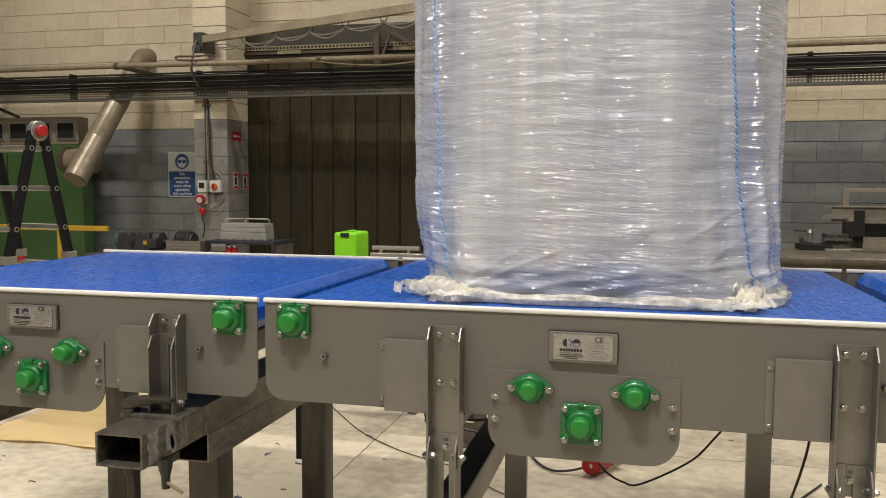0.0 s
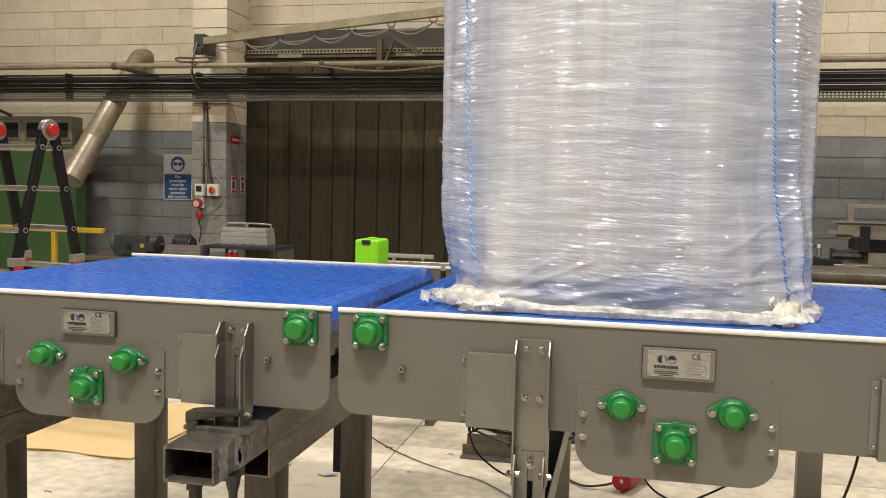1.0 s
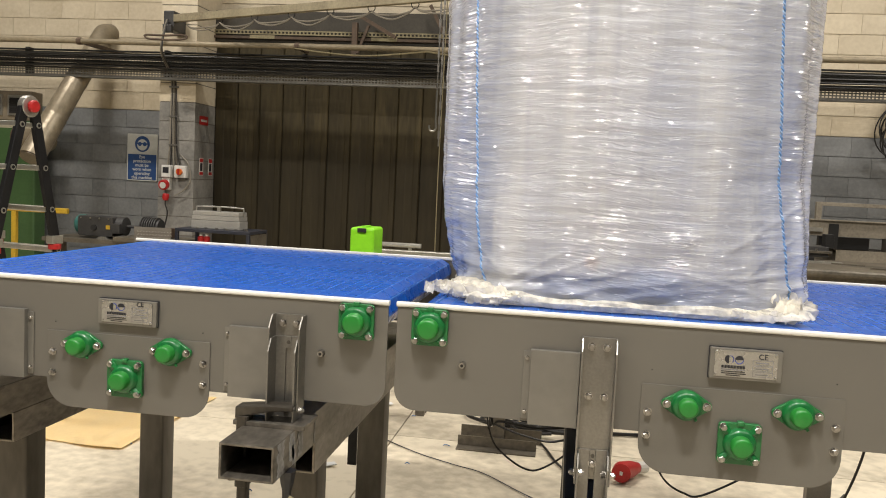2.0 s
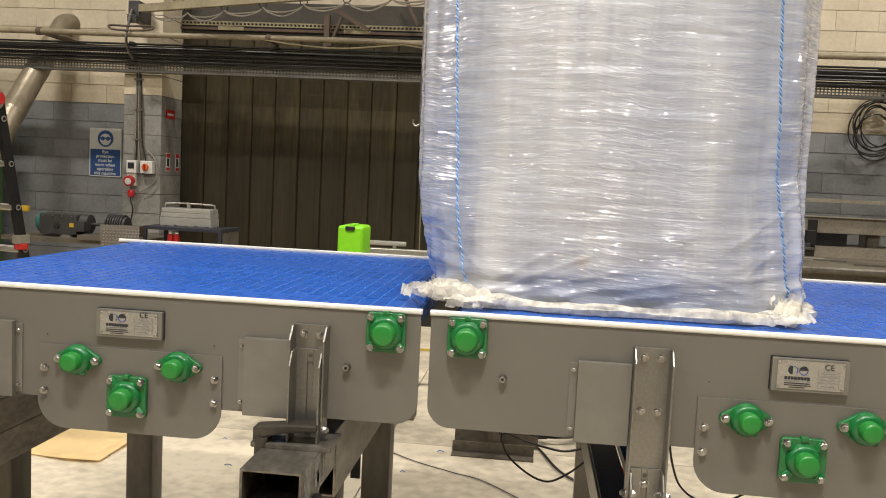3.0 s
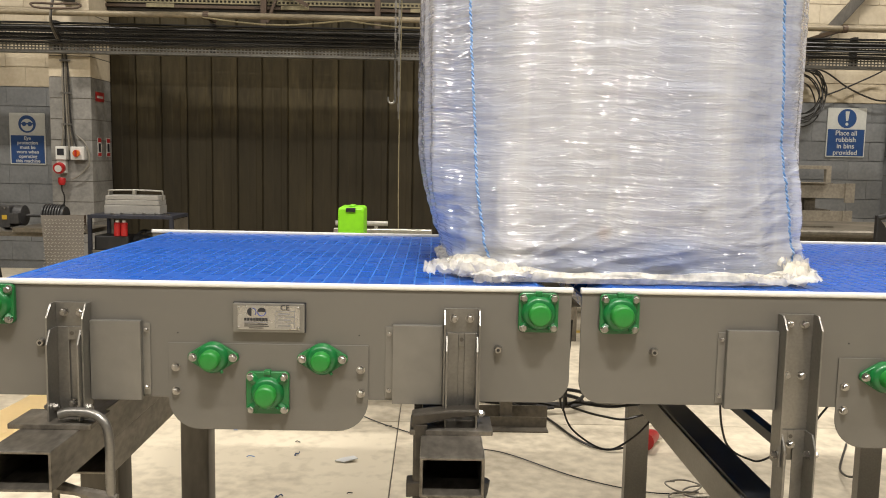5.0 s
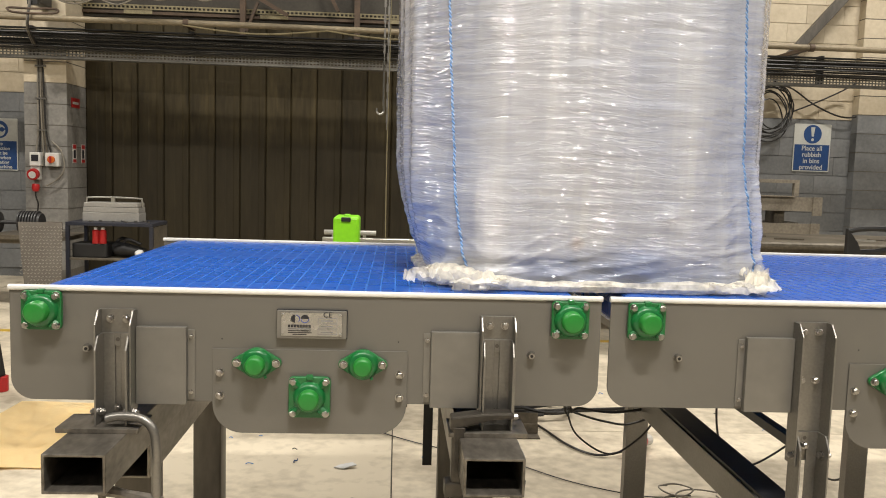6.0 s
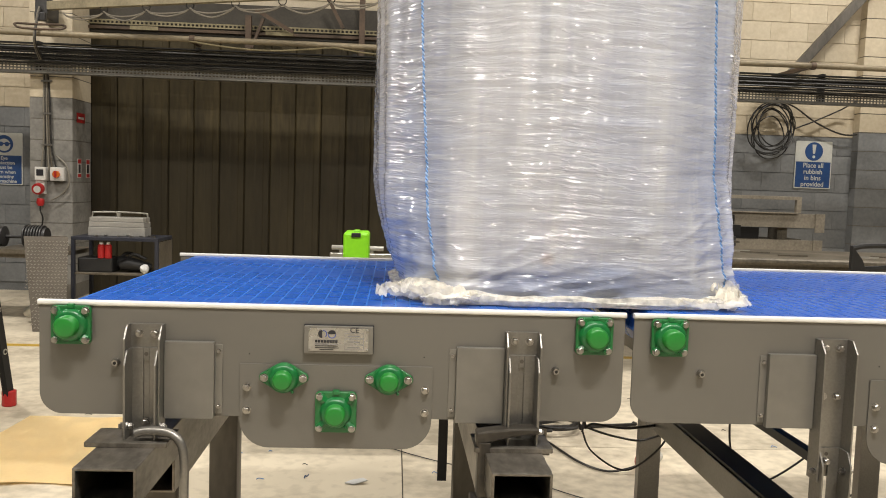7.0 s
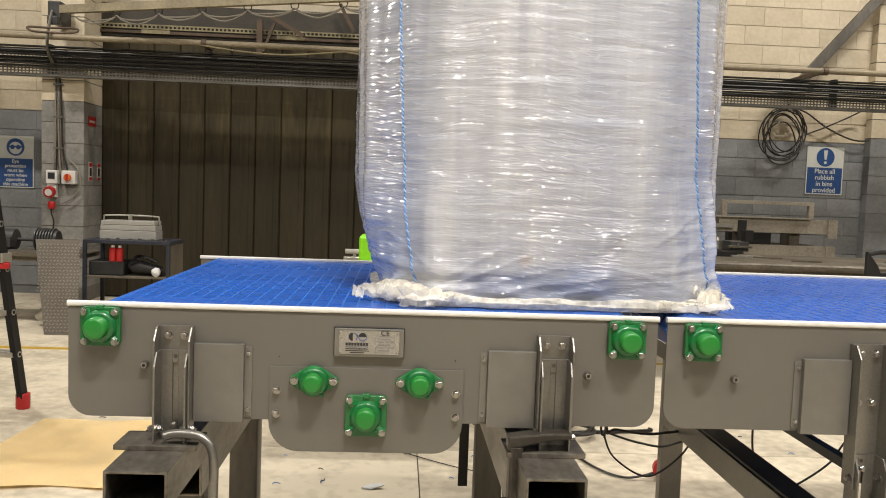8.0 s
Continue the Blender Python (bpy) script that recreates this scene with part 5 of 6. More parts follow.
    for pts in ([(0.0, -0.06, 0.30), (0.25, -0.04, 0.24), (0.55, -0.02, 0.06), (0.9, -0.02, -0.06), (1.2, -0.02, 0.02), (1.5, -0.05, 0.26)], [(0.25, -0.05, -0.02), (0.5, -0.03, 0.08), (0.8, -0.03, 0.22), (0.95, -0.1, 0.32)]):
        part("tail", cable(bmesh.new(), pts, 0.0095, 6, 6), M["cable"], e, "", 0, True)
    part("wall_hook", tube(bmesh.new(), [(0, 0.07, 0.30), (0, -0.12, 0.28), (0, -0.14, 0.33)], 0.012, 6), M["dark"], e)


small_wall_things()


# ---- things along the back ----
def dust_duct():
    e = thing("extraction_duct", (-5.46, 6.37, 1.35), "dented galvanised extraction duct leaning up to the wall", "duct")
    a, b = Vector((0.04, 0, 0.03)), Vector((0.17, 1.10, 1.50))
    d = b - a
    bm = bmesh.new()
    tube(bm, [a + d * t for t in (0, 0.03, 0.3, 0.31, 0.32, 0.6, 0.61, 1.0)], 0.15, 32, (0.132, 0.132, 0.130, 0.136, 0.130, 0.124, 0.129, 0.115))
    part("straight_pipe", bm, M["duct"], e, "", 0, True)
    part("pipe_mouth", tube(bmesh.new(), [a - d * 0.003, a - d * 0.006], 0.118, 28), M["machine_grey"], e)
    part("side_branch", tube(bmesh.new(), [a + d * 0.17 + Vector((0, 0.05, 0)), a + d * 0.17 + Vector((-0.30, 0.06, -0.02)), a + d * 0.17 + Vector((-0.46, 0.72, -0.04))], 0.125, 24), M["duct"], e, "", 0, True)
    part("branch_flange", tube(bmesh.new(), [a + d * 0.17 + Vector((-0.29, 0.06, -0.02)), a + d * 0.17 + Vector((-0.315, 0.065, -0.02))], 0.155, 24), M["brown_steel"], e, "dark flange ring")
    part("elbow", tube(bmesh.new(), curve_pts([b - d * 0.02, b + Vector((0.0, 0.06, 0.06)), b + Vector((0.0, 0.20, 0.09))]), 0.115, 24), M["duct"], e, "", 0, True)


def green_machine():
    e = thing("machine_tool", (-5.96, 7.20, 0), "large green enclosed machine with a brown vented hood", "machine")
    part("cabinet", prism(bmesh.new(), rounded(-2.6, 0.0, 0.0, 0.22, 0.02), "z", 0.1, 1.82), M["machine"], e, "green painted sheet cabinet", 0.01)
    part("plinth", box(bmesh.new(), -2.5, -0.05, 0.05, 0.20, 0, 0.1), M["dark"], e)
    part("hood", box(bmesh.new(), -2.6, -0.05, 0.005, 0.22, 1.822, 2.17), M["machine_grey"], e, "brown vented hood", 0.01)
    for x in (-2.14, -1.77, -1.40, -1.05, -0.70, -0.35):
        v = part("vent", box(bmesh.new(), x, x + 0.28, -0.012, 0.004, 1.88, 2.12), M["alu"], e, "louvred vent in a pale frame")
        bm = bmesh.new()
        for k in range(6):
            prism(bm, [(-0.0125, 1.91 + 0.03 * k), (-0.020, 1.906 + 0.03 * k), (-0.020, 1.911 + 0.03 * k), (-0.0125, 1.938 + 0.03 * k)], "x", x + 0.025, x + 0.255)
        part("louvre", bm, M["dark"], v)
    part("hose", cable(bmesh.new(), [(-1.6, -0.02, 2.18), (-1.35, -0.05, 2.33), (-1.05, -0.05, 2.24), (-0.9, 0.01, 2.17)], 0.02, 6, 8), M["rubber"], e, "", 0, True)
    for x in (-1.1, -1.9):
        part("door_seam", box(bmesh.new(), x, x + 0.012, -0.004, 0.0, 0.15, 1.74), M["dark"], e)
    g = thing("guard_rail", (-4.65, 5.88, 0), "yellow tubular guard rail standing by the machine", "guard rail")
    part("top_rail", box(bmesh.new(), -2.6, 0.0, -0.025, 0.025, 0.83, 0.885), M["yellow"], g, "", 0.008)
    for x in (-0.62, -1.9):
        part("post", box(bmesh.new(), x, x + 0.05, -0.025, 0.025, 0, 0.829), M["yellow"], g, "", 0.006)
        part("foot_plate", box(bmesh.new(), x - 0.04, x + 0.09, -0.065, 0.065, 0, 0.008), M["yellow"], g)


def step_ladder():
    """Apex at 1.67 m; black stiles, grey rungs, red caps and feet."""
    e = thing("step_ladder", (-2.72, 2.545, 0), "black folding step ladder with pale rungs and red feet", "ladder")
    e.rotation_euler = (0, 0, radians(-10))
    apex, wide, spread = 1.655, 0.44, 0.42
    for s in (-1, 1):
        for x in (0.0, -wide):
            top, bot = Vector((x, s * 0.035, apex)), Vector((x + (-0.03 if x == 0 else -0.06), s * spread, 0.04))
            way = top - bot
            bm = bmesh.new()
            prism(bm, [(-0.030, 0), (0.030, 0), (0.030, 1), (-0.030, 1)], "x", -0.016, 0.016)
            for v in bm.verts:
                v.co = bot + way * v.co.z + Vector((v.co.x, v.co.y, 0))
            part("stile", bm, M["ladder"], e, "black stile", 0.004)
            part("foot", tube(bmesh.new(), [bot + Vector((0, 0, -0.04)), bot + Vector((0, 0, 0.05))], 0.04, 8), M["red"], e, "red rubber foot", 0.006)
            c = bot + way * 0.515
            part("collar", box(bmesh.new(), c.x - 0.026, c.x + 0.026, c.y - 0.042, c.y + 0.042, c.z - 0.02, c.z + 0.03), M["alu"], e, "pale clamp collar", 0.004)
            part("red_lug", tube(bmesh.new(), [c + Vector((0, 0, -0.055)), c + Vector((0, 0, -0.021))], 0.038, 8), M["red"], e, "red plastic lug", 0.005)
        for k in range(6):
            z = 1.55 - 0.245 * k
            t = (z - 0.04) / (apex - 0.04)
            y = s * (spread + (0.035 - spread) * t)
            part("rung", prism(bmesh.new(), rounded(y - 0.035, y + 0.035, z - 0.016, z + 0.016, 0.006, n=2), "x", -wide - 0.06 * (1 - t), -0.03 * (1 - t)), M["alu"], e, "pale grey tread")
            part("rivet", tube(bmesh.new(), [(0.017 - 0.03 * (1 - t), y, z), (0.021 - 0.03 * (1 - t), y, z)], 0.017, 12), M["alu"], e)
            part("rivet_eye", tube(bmesh.new(), [(0.0212 - 0.03 * (1 - t), y, z), (0.0225 - 0.03 * (1 - t), y, z)], 0.010, 10), M["ladder"], e)
    for x in (0.0, -wide):
        part("hinge", tube(bmesh.new(), [(x - 0.022, 0, apex), (x + 0.022, 0, apex)], 0.062, 20), M["alu"], e, "round metal hinge", 0.004)
        part("hinge_button", tube(bmesh.new(), [(x + 0.023, 0.0, apex), (x + 0.055, 0.0, apex)], 0.036, 12), M["red"], e, "red hinge button", 0.008)
    lab = part("warning_label", box(bmesh.new(), -wide + 0.017, -wide + 0.019, -0.20, -0.16, 1.15, 1.36), M["white"], e, "white label with black bars")


def trolley_and_tools():
    e = thing("tool_trolley", (-3.30, 5.50, 0), "dark steel workshop trolley with clutter on its shelves", "trolley")
    w, d = 0.74, 0.46
    part("top_tray", box(bmesh.new(), 0, w, 0, d, 0.755, 0.785), M["cart"], e, "", 0.003)
    part("shelf", box(bmesh.new(), 0.01, w - 0.01, 0.01, d, 0.455, 0.475), M["stacksteel"], e, "", 0.003)
    part("bottom_tray", box(bmesh.new(), 0.01, w - 0.01, 0.01, d, 0.12, 0.14), M["cart"], e, "", 0.003)
    for x in (0, w - 0.03):
        for y in (0, d - 0.03):
            part("post", box(bmesh.new(), x, x + 0.03, y, y + 0.03, 0.1, 0.754), M["cart"], e)
            part("castor", tube(bmesh.new(), [(x, y + 0.015, 0.05), (x + 0.03, y + 0.015, 0.05)], 0.05, 14), M["rubber"], e)
    part("side_panel", box(bmesh.new(), w + 0.001, w + 0.005, 0.03, d - 0.03, 0.14, 0.75), M["stacksteel"], e)
    for i in range(9):
        x, y = 0.2 + 0.06 * i, 0.05 + 0.03 * (i * 7 % 5)
        o = thing("loose_nut", (-3.30 + x, 5.50 + y, 0.785), "bright loose nut lying on the trolley top", "nut", "loose nuts on the trolley")
        part("hex", tube(bmesh.new(), [(0, 0, 0), (0, 0, 0.014)], 0.016, 6), M["bolt"], o)
    t = thing("tool_box", (-3.21, 5.65, 0.785), "silver steel cantilever tool box with a bar handle", "tool box")
    for k, (a, b) in enumerate(((0.0, 0.078), (0.080, 0.125), (0.127, 0.165))):
        part("tray", box(bmesh.new(), 0.0 + 0.006 * k, 0.49 - 0.006 * k, 0.0, 0.20, a, b), M["toolbox"], t, "", 0.004)
    part("handle", tube(bmesh.new(), curve_pts([(0.0, 0.1, 0.12), (0.005, 0.1, 0.19), (0.03, 0.1, 0.205), (0.245, 0.1, 0.21), (0.46, 0.1, 0.205), (0.485, 0.1, 0.19), (0.49, 0.1, 0.12)]), 0.007, 8), M["alu"], t, "", 0, True)
    part("clasp", box(bmesh.new(), 0.22, 0.25, 0.085, 0.115, 0.166, 0.205), M["alu"], t)
    for i, x in enumerate((-3.06, -3.00)):
        c = thing("spray_can", (x, 5.55, 0.60), "red spray can standing on a black tool case", "can", "spray cans on the trolley")
        part("body", tube(bmesh.new(), [(0, 0, 0), (0, 0, 0.11), (0, 0, 0.12)], 0.030, 14, (0.030, 0.030, 0.018)), M["red"], c, "", 0, True)
        part("cap", tube(bmesh.new(), [(0, 0, 0.12), (0, 0, 0.14)], 0.016, 10), M["white"], c)
    tc = thing("tool_case", (-3.26, 5.53, 0.475), "dark tool case on the trolley shelf", "case")
    part("shell", prism(bmesh.new(), rounded(0, 0.30, 0, 0.24, 0.02), "z", 0.0, 0.125), M["rubber"], tc, "", 0.01)
    for nm, at, r, lab in (("angle_grinder", (-2.86, 5.70, 0.475), (0.16, 0.10, 0.10), "black angle grinder lying on the trolley shelf"), ("power_drill", (-2.78, 5.60, 0.475), (0.13, 0.10, 0.09), "black power tool lying on the trolley shelf")):
        g = thing(nm, at, lab, "power tool")
        part("body", tube(bmesh.new(), [(-r[0], 0, 0.06), (-r[0] * 0.4, 0, 0.075), (r[0] * 0.3, 0, 0.06), (r[0], 0.02, 0.045)], 0.05, 12, (0.04, 0.06, 0.05, 0.03)), M["rubber"], g, "", 0, True)
        part("handle", cable(bmesh.new(), [(-r[0] * 0.6, 0, 0.10), (-0.02, 0, 0.16), (r[0] * 0.7, 0, 0.12)], 0.014, 6, 8), M["rubber"], g, "", 0, True)
    o = thing("cotton_rag", (-2.68, 5.53, 0.475), "small white rag ball at the shelf edge", "rag")
    bm = bmesh.new()
    bmesh.ops.create_icosphere(bm, subdivisions=3, radius=0.04)
    for v in bm.verts:
        v.co *= 1 + 0.25 * noise.noise(v.co * 40)
        v.co.z += 0.04
    part("ball", bm, M["paper"], o, "", 0, True)
    p = thing("chequer_plate", (-3.26, 5.45, 0), "sheet of chequer plate leaning on the trolley", "steel plate")
    m = bmesh.new()
    prism(m, [(-0.35, 0.80), (0.0, 0.80), (0.02, 0.0), (-0.24, 0.0)], "y", 0.0, 0.005)
    q = part("sheet", m, M["chequer"], p)
    q.matrix_basis = pose(0, -0.22, 0.004, -12, 0, 8)
    m = bmesh.new()
    for i in range(12):
        for j in range(27):
            x, z = -0.31 + i * 0.028 + (0.007 if j % 2 else 0), 0.03 + j * 0.028
            if x < -0.25 and z < 0.35:
                continue
            s = 0.6 if (i + j) % 2 else -0.6
            c, n = math.cos(s), math.sin(s)
            a = [(x + u * c - v * n, z + u * n + v * c) for u, v in ((-0.012, 0), (0, -0.0042), (0.012, 0), (0, 0.0042))]
            prism(m, a, "y", -0.0045, 0.0)
    r = part("raised_pattern", m, M["chequer_bar"], p, "bright raised bars")
    r.matrix_basis = pose(0, -0.22, 0.004, -12, 0, 8)
    c = thing("pale_cone", (-3.62, 5.62, 0), "pale grey plastic cone lying on the floor", "cone")
    part("cone", tube(bmesh.new(), [(0.1, -0.1, 0.2), (0.05, -0.05, 0.16), (-0.12, 0.05, 0.08)], 0.1, 16, (0.10, 0.085, 0.04)), M["alu"], c, "", 0, True)
    part("post", box(bmesh.new(), 0.10, 0.17, -0.05, 0.02, 0, 0.33), M["white"], c)


def gear_motors():
    e = thing("gear_motor", (-4.10, 6.0, 0.0), "dark electric gear motor on a steel bench", "motor")
    part("bench", box(bmesh.new(), -0.75, 0.55, -0.25, 0.3, 0.56, 0.60), M["stacksteel"], e)
    for x in (-0.70, 0.45):
        part("bench_leg", box(bmesh.new(), x, x + 0.06, -0.1, 0.0, 0, 0.559), M["stacksteel"], e)
    part("motor_body", tube(bmesh.new(), [(-0.42, 0, 0.73), (-0.38, 0, 0.73), (0.02, 0, 0.73), (0.03, 0, 0.73)], 0.09, 24, (0.075, 0.095, 0.095, 0.07)), M["motor"], e, "", 0, True)
    part("fan_cover", tube(bmesh.new(), [(-0.52, 0, 0.73), (-0.49, 0, 0.73), (-0.421, 0, 0.73)], 0.09, 24, (0.07, 0.1, 0.1)), M["teal"], e, "teal fan cover", 0, True)
    part("terminal_box", box(bmesh.new(), -0.06, 0.02, -0.13, -0.07, 0.66, 0.76), M["motor"], e, "", 0.006)
    part("rating_label", box(bmesh.new(), -0.13, -0.085, -0.129, -0.1255, 0.70, 0.74), M["yellow"], e)
    part("shaft", tube(bmesh.new(), [(0.03, 0, 0.73), (0.20, 0, 0.73)], 0.016, 14), M["motor"], e)
    bm = bmesh.new()
    for k in range(7):
        tube(bm, [(0.21 + 0.025 * k, 0, 0.735), (0.222 + 0.025 * k, 0, 0.735)], 0.105, 24)
    tube(bm, [(0.20, 0, 0.735), (0.40, 0, 0.735)], 0.085, 24)
    part("finned_motor", bm, M["motor"], e, "ribbed black motor")
    part("gearbox_housing", prism(bmesh.new(), rounded(-0.44, -0.06, 0.625, 0.825, 0.02), "y", -0.125, 0.06), M["motor"], e, "grey-black gearbox housing", 0.006)
    for k in range(4):
        tube_x = -0.40 + 0.10 * k
        part("cover_bolt", tube(bmesh.new(), [(tube_x, -0.125, 0.805), (tube_x, -0.133, 0.805)], 0.009, 6), M["bolt"], e)
    part("bearing_eye", tube(bmesh.new(), [(-0.26, -0.126, 0.71), (-0.26, -0.142, 0.71)], 0.030, 18), M["rubber"], e)
    part("coupling_block", box(bmesh.new(), 0.42, 0.56, -0.08, 0.06, 0.645, 0.74), M["brown_steel"], e, "rusty block beside the motor", 0.006)
    part("support_foot", prism(bmesh.new(), [(-0.22, 0.60), (-0.10, 0.60), (-0.13, 0.625), (-0.19, 0.625)], "y", -0.15, -0.02), M["alu"], e, "pale cast foot")
    part("grey_plate", box(bmesh.new(), 0.05, 0.75, -0.3, 0.2, 0.602, 0.64), M["stacksteel"], e)


def fuel_can():
    e = thing("jerry_can", (-0.715, 2.56, 0.80), "bright lime green plastic jerry can with a black cap", "jerry can")
    bm = bmesh.new()
    prism(bm, rounded(-0.066, 0.066, 0.0, 0.272, 0.016, n=4), "y", -0.05, 0.17)
    part("body", bm, M["lime"], e, "", 0.012, True)
    part("grip", box(bmesh.new(), -0.015, 0.015, 0.0, 0.10, 0.2725, 0.280), M["lime"], e, "", 0.004)
    part("cap", box(bmesh.new(), -0.024, 0.024, -0.062, -0.03, 0.248, 0.270), M["rubber"], e, "black screw cap", 0.003)
    b = thing("work_bench", (-0.7, 2.45, 0), "low steel bench behind the conveyor", "bench")
    part("top", box(bmesh.new(), -0.35, 0.35, -0.05, 0.42, 0.76, 0.80), M["stacksteel"], b)
    for x in (-0.33, 0.28):
        for y in (0.30, 0.37):
            part("leg", box(bmesh.new(), x, x + 0.05, y, y + 0.05, 0, 0.759), M["stacksteel"], b)
    r = thing("roller_frame", (-0.92, 3.60, 0), "pale aluminium profile frame on thin legs", "frame")
    part("upper_rail", tube(bmesh.new(), [(0, 0, 0.905), (0.335, 0, 0.905)], 0.016, 10), M["alu"], r)
    part("lower_rail", box(bmesh.new(), -0.01, 0.62, -0.03, 0.03, 0.82, 0.872), M["alu"], r, "", 0.004)
    for x in (0.02, 0.55):
        part("leg", box(bmesh.new(), x, x + 0.04, -0.02, 0.02, 0, 0.819), M["alu"], r)
    for x in (0.05, 0.25):
        part("post", box(bmesh.new(), x, x + 0.02, -0.01, 0.01, 0.872, 0.895), M["alu"], r)


def steel_store():
    e = thing("steel_rack", (2.0, 6.0, 0), "rack of stored steel channels and frames by the wall", "rack")
    for z0, x1, z1 in ((1.03, 1.63, 1.165), (0.79, 1.62, 0.91)):
        bm = bmesh.new()
        prism(bm, [(0.0, z0), (0.03, z0), (0.03, z0 + 0.01), (0.01, z0 + 0.01), (0.01, z1 - 0.01), (0.03, z1 - 0.01), (0.03, z1), (0.0, z1)], "x", 0.48 if z0 > 1 else 0.74, x1)
        part("channel", bm, M["racksteel"], e, "dull steel channel laid flat")
        part("end_plate", box(bmesh.new(), x1 - 0.085, x1 + 0.004, -0.02, -0.001, z0 - 0.04, z1 + 0.004), M["racksteel"], e)
        part("lower_channel", box(bmesh.new(), 0.60, x1 - 0.10, 0.2, 0.5, z0, z1), M["stacksteel"], e)
    # added dark boxes stand for the shade between and under the channels
    part("dark_channel", box(bmesh.new(), 0.62, 1.05, 0.12, 0.19, 0.912, 1.02), M["dark"], e, "dark fill for the shaded gap between the channels")
    part("low_channel", box(bmesh.new(), 0.75, 1.5, 0.12, 0.5, 0.45, 0.77), M["dark"], e)
    bm = bmesh.new()
    box(bm, 0.64, 1.58, 0.35, 0.40, 1.295, 1.33)
    box(bm, 1.53, 1.58, 0.35, 0.40, 1.166, 1.295)
    box(bm, 0.64, 0.69, 0.35, 0.40, 1.166, 1.295)
    part("upright_frame", bm, M["racksteel"], e, "welded flat-bar frame", 0.002)
    part("pale_strip", box(bmesh.new(), 0.42, 1.36, -0.03, 0.03, 1.166, 1.176), M["racksteel"], e, "pale flat bar")
    part("short_bar", box(bmesh.new(), 0.39, 0.60, -0.04, -0.001, 1.065, 1.10), M["alu"], e, "pale cut bar end")
    part("hanger_plate", box(bmesh.new(), 0.66, 0.74, -0.02, -0.002, 0.92, 1.14), M["dark"], e)
    for x in (0.66, 1.20):
        part("spacer_block", box(bmesh.new(), x, x + 0.10, 0.05, 0.25, 0.906, 1.029), M["stacksteel"], e)
        part("support", box(bmesh.new(), x, x + 0.1, 0.05, 0.45, 0.0, 0.799), M["stacksteel"], e)
    b = thing("steel_table", (1.0, 4.2, 0), "low steel table covered with offcuts behind the belts", "table")
    part("top", box(bmesh.new(), -0.5, 3.2, 0.0, 1.4, 0.78, 0.84), M["stacksteel"], b, "", 0.004)
    part("edge_bar", tube(bmesh.new(), [(-0.5, -0.03, 0.845), (2.2, -0.03, 0.845)], 0.028, 10), M["stacksteel"], b, "round bar along the edge")
    for x in (-0.3, 2.8):
        for y in (0.1, 1.2):
            part("leg", box(bmesh.new(), x, x + 0.08, y, y + 0.08, 0, 0.779), M["stacksteel"], b)
    rng = random.Random(8)
    for i in range(14):
        o = thing("steel_offcut", (1.0 + rng.uniform(-0.2, 2.9), 4.2 + rng.uniform(0.15, 1.2), 0.84), "flat steel offcut lying on the table", "offcut", "offcuts on the table")
        part("strip", box(bmesh.new(), -rng.uniform(0.05, 0.25), 0.1, -0.012, 0.012, 0.0, 0.012), M["alu"] if i % 2 else M["stacksteel"], o)
        o.rotation_euler = (0, 0, rng.uniform(-0.6, 0.6))
    c = thing("black_clamp_frame", (2.79, 3.9, 0), "black moulded machine guard with an open handle", "guard")
    part("cheek", prism(bmesh.new(), [(-0.06, 0.80), (0.06, 0.80), (0.02, 0.90), (-0.06, 1.0)], "y", -0.02, 0.02), M["rubber"], c, "", 0.004)
    part("handle", cable(bmesh.new(), [(-0.05, 0, 0.98), (0.05, 0, 1.0), (0.25, 0, 1.0), (0.32, 0, 0.95), (0.26, 0, 0.86), (0.02, 0, 0.83)], 0.02, 6, 8), M["rubber"], c, "", 0, True)
    part("post", box(bmesh.new(), -0.04, 0.2, 0.0, 0.04, 0, 0.82), M["rubber"], c)
    l = thing("linkage_assembly", (2.0, 5.2, 0.84), "dark assembly of brackets and steel bars on the table", "machine part")
    part("base", box(bmesh.new(), 0.10, 0.34, 0, 0.25, 0.0, 0.045), M["dark"], l, "", 0.003)
    part("side_bracket", prism(bmesh.new(), [(0.10, 0.045), (0.20, 0.045), (0.20, 0.06), (0.125, 0.075), (0.125, 0.10), (0.10, 0.10)], "y", 0.0, 0.06), M["motor"], l, "", 0.002)
    part("stub_post", tube(bmesh.new(), [(0.175, 0.04, 0.045), (0.175, 0.04, 0.130), (0.175, 0.04, 0.134), (0.175, 0.04, 0.165)], 0.02, 10, (0.018, 0.018, 0.030, 0.024)), M["alu"], l, "pale fitting on a short post", 0, True)
    part("lever", tube(bmesh.new(), [(0.175, 0.04, 0.150), (0.05, 0.02, 0.158)], 0.008, 8), M["motor"], l)
    part("block", box(bmesh.new(), 0.30, 0.46, 0.05, 0.25, 0.045, 0.13), M["motor"], l, "", 0.004)
    part("clamp_plate", box(bmesh.new(), 0.27, 0.48, 0.02, 0.049, 0.075, 0.095), M["stacksteel"], l, "", 0.002)
    part("upright", box(bmesh.new(), 0.43, 0.50, 0.06, 0.16, 0.13, 0.23), M["dark"], l, "", 0.003)
    part("pale_bar", box(bmesh.new(), 0.27, 0.54, -0.06, -0.02, 0.0, 0.018), M["alu"], l, "bright flat bar", 0.002)
    part("cap_screw", tube(bmesh.new(), [(0.36, 0.04, 0.095), (0.36, 0.04, 0.112)], 0.012, 8), M["bolt"], l)


dust_duct()
green_machine()
step_ladder()
trolley_and_tools()
gear_motors()
fuel_can()
steel_store()


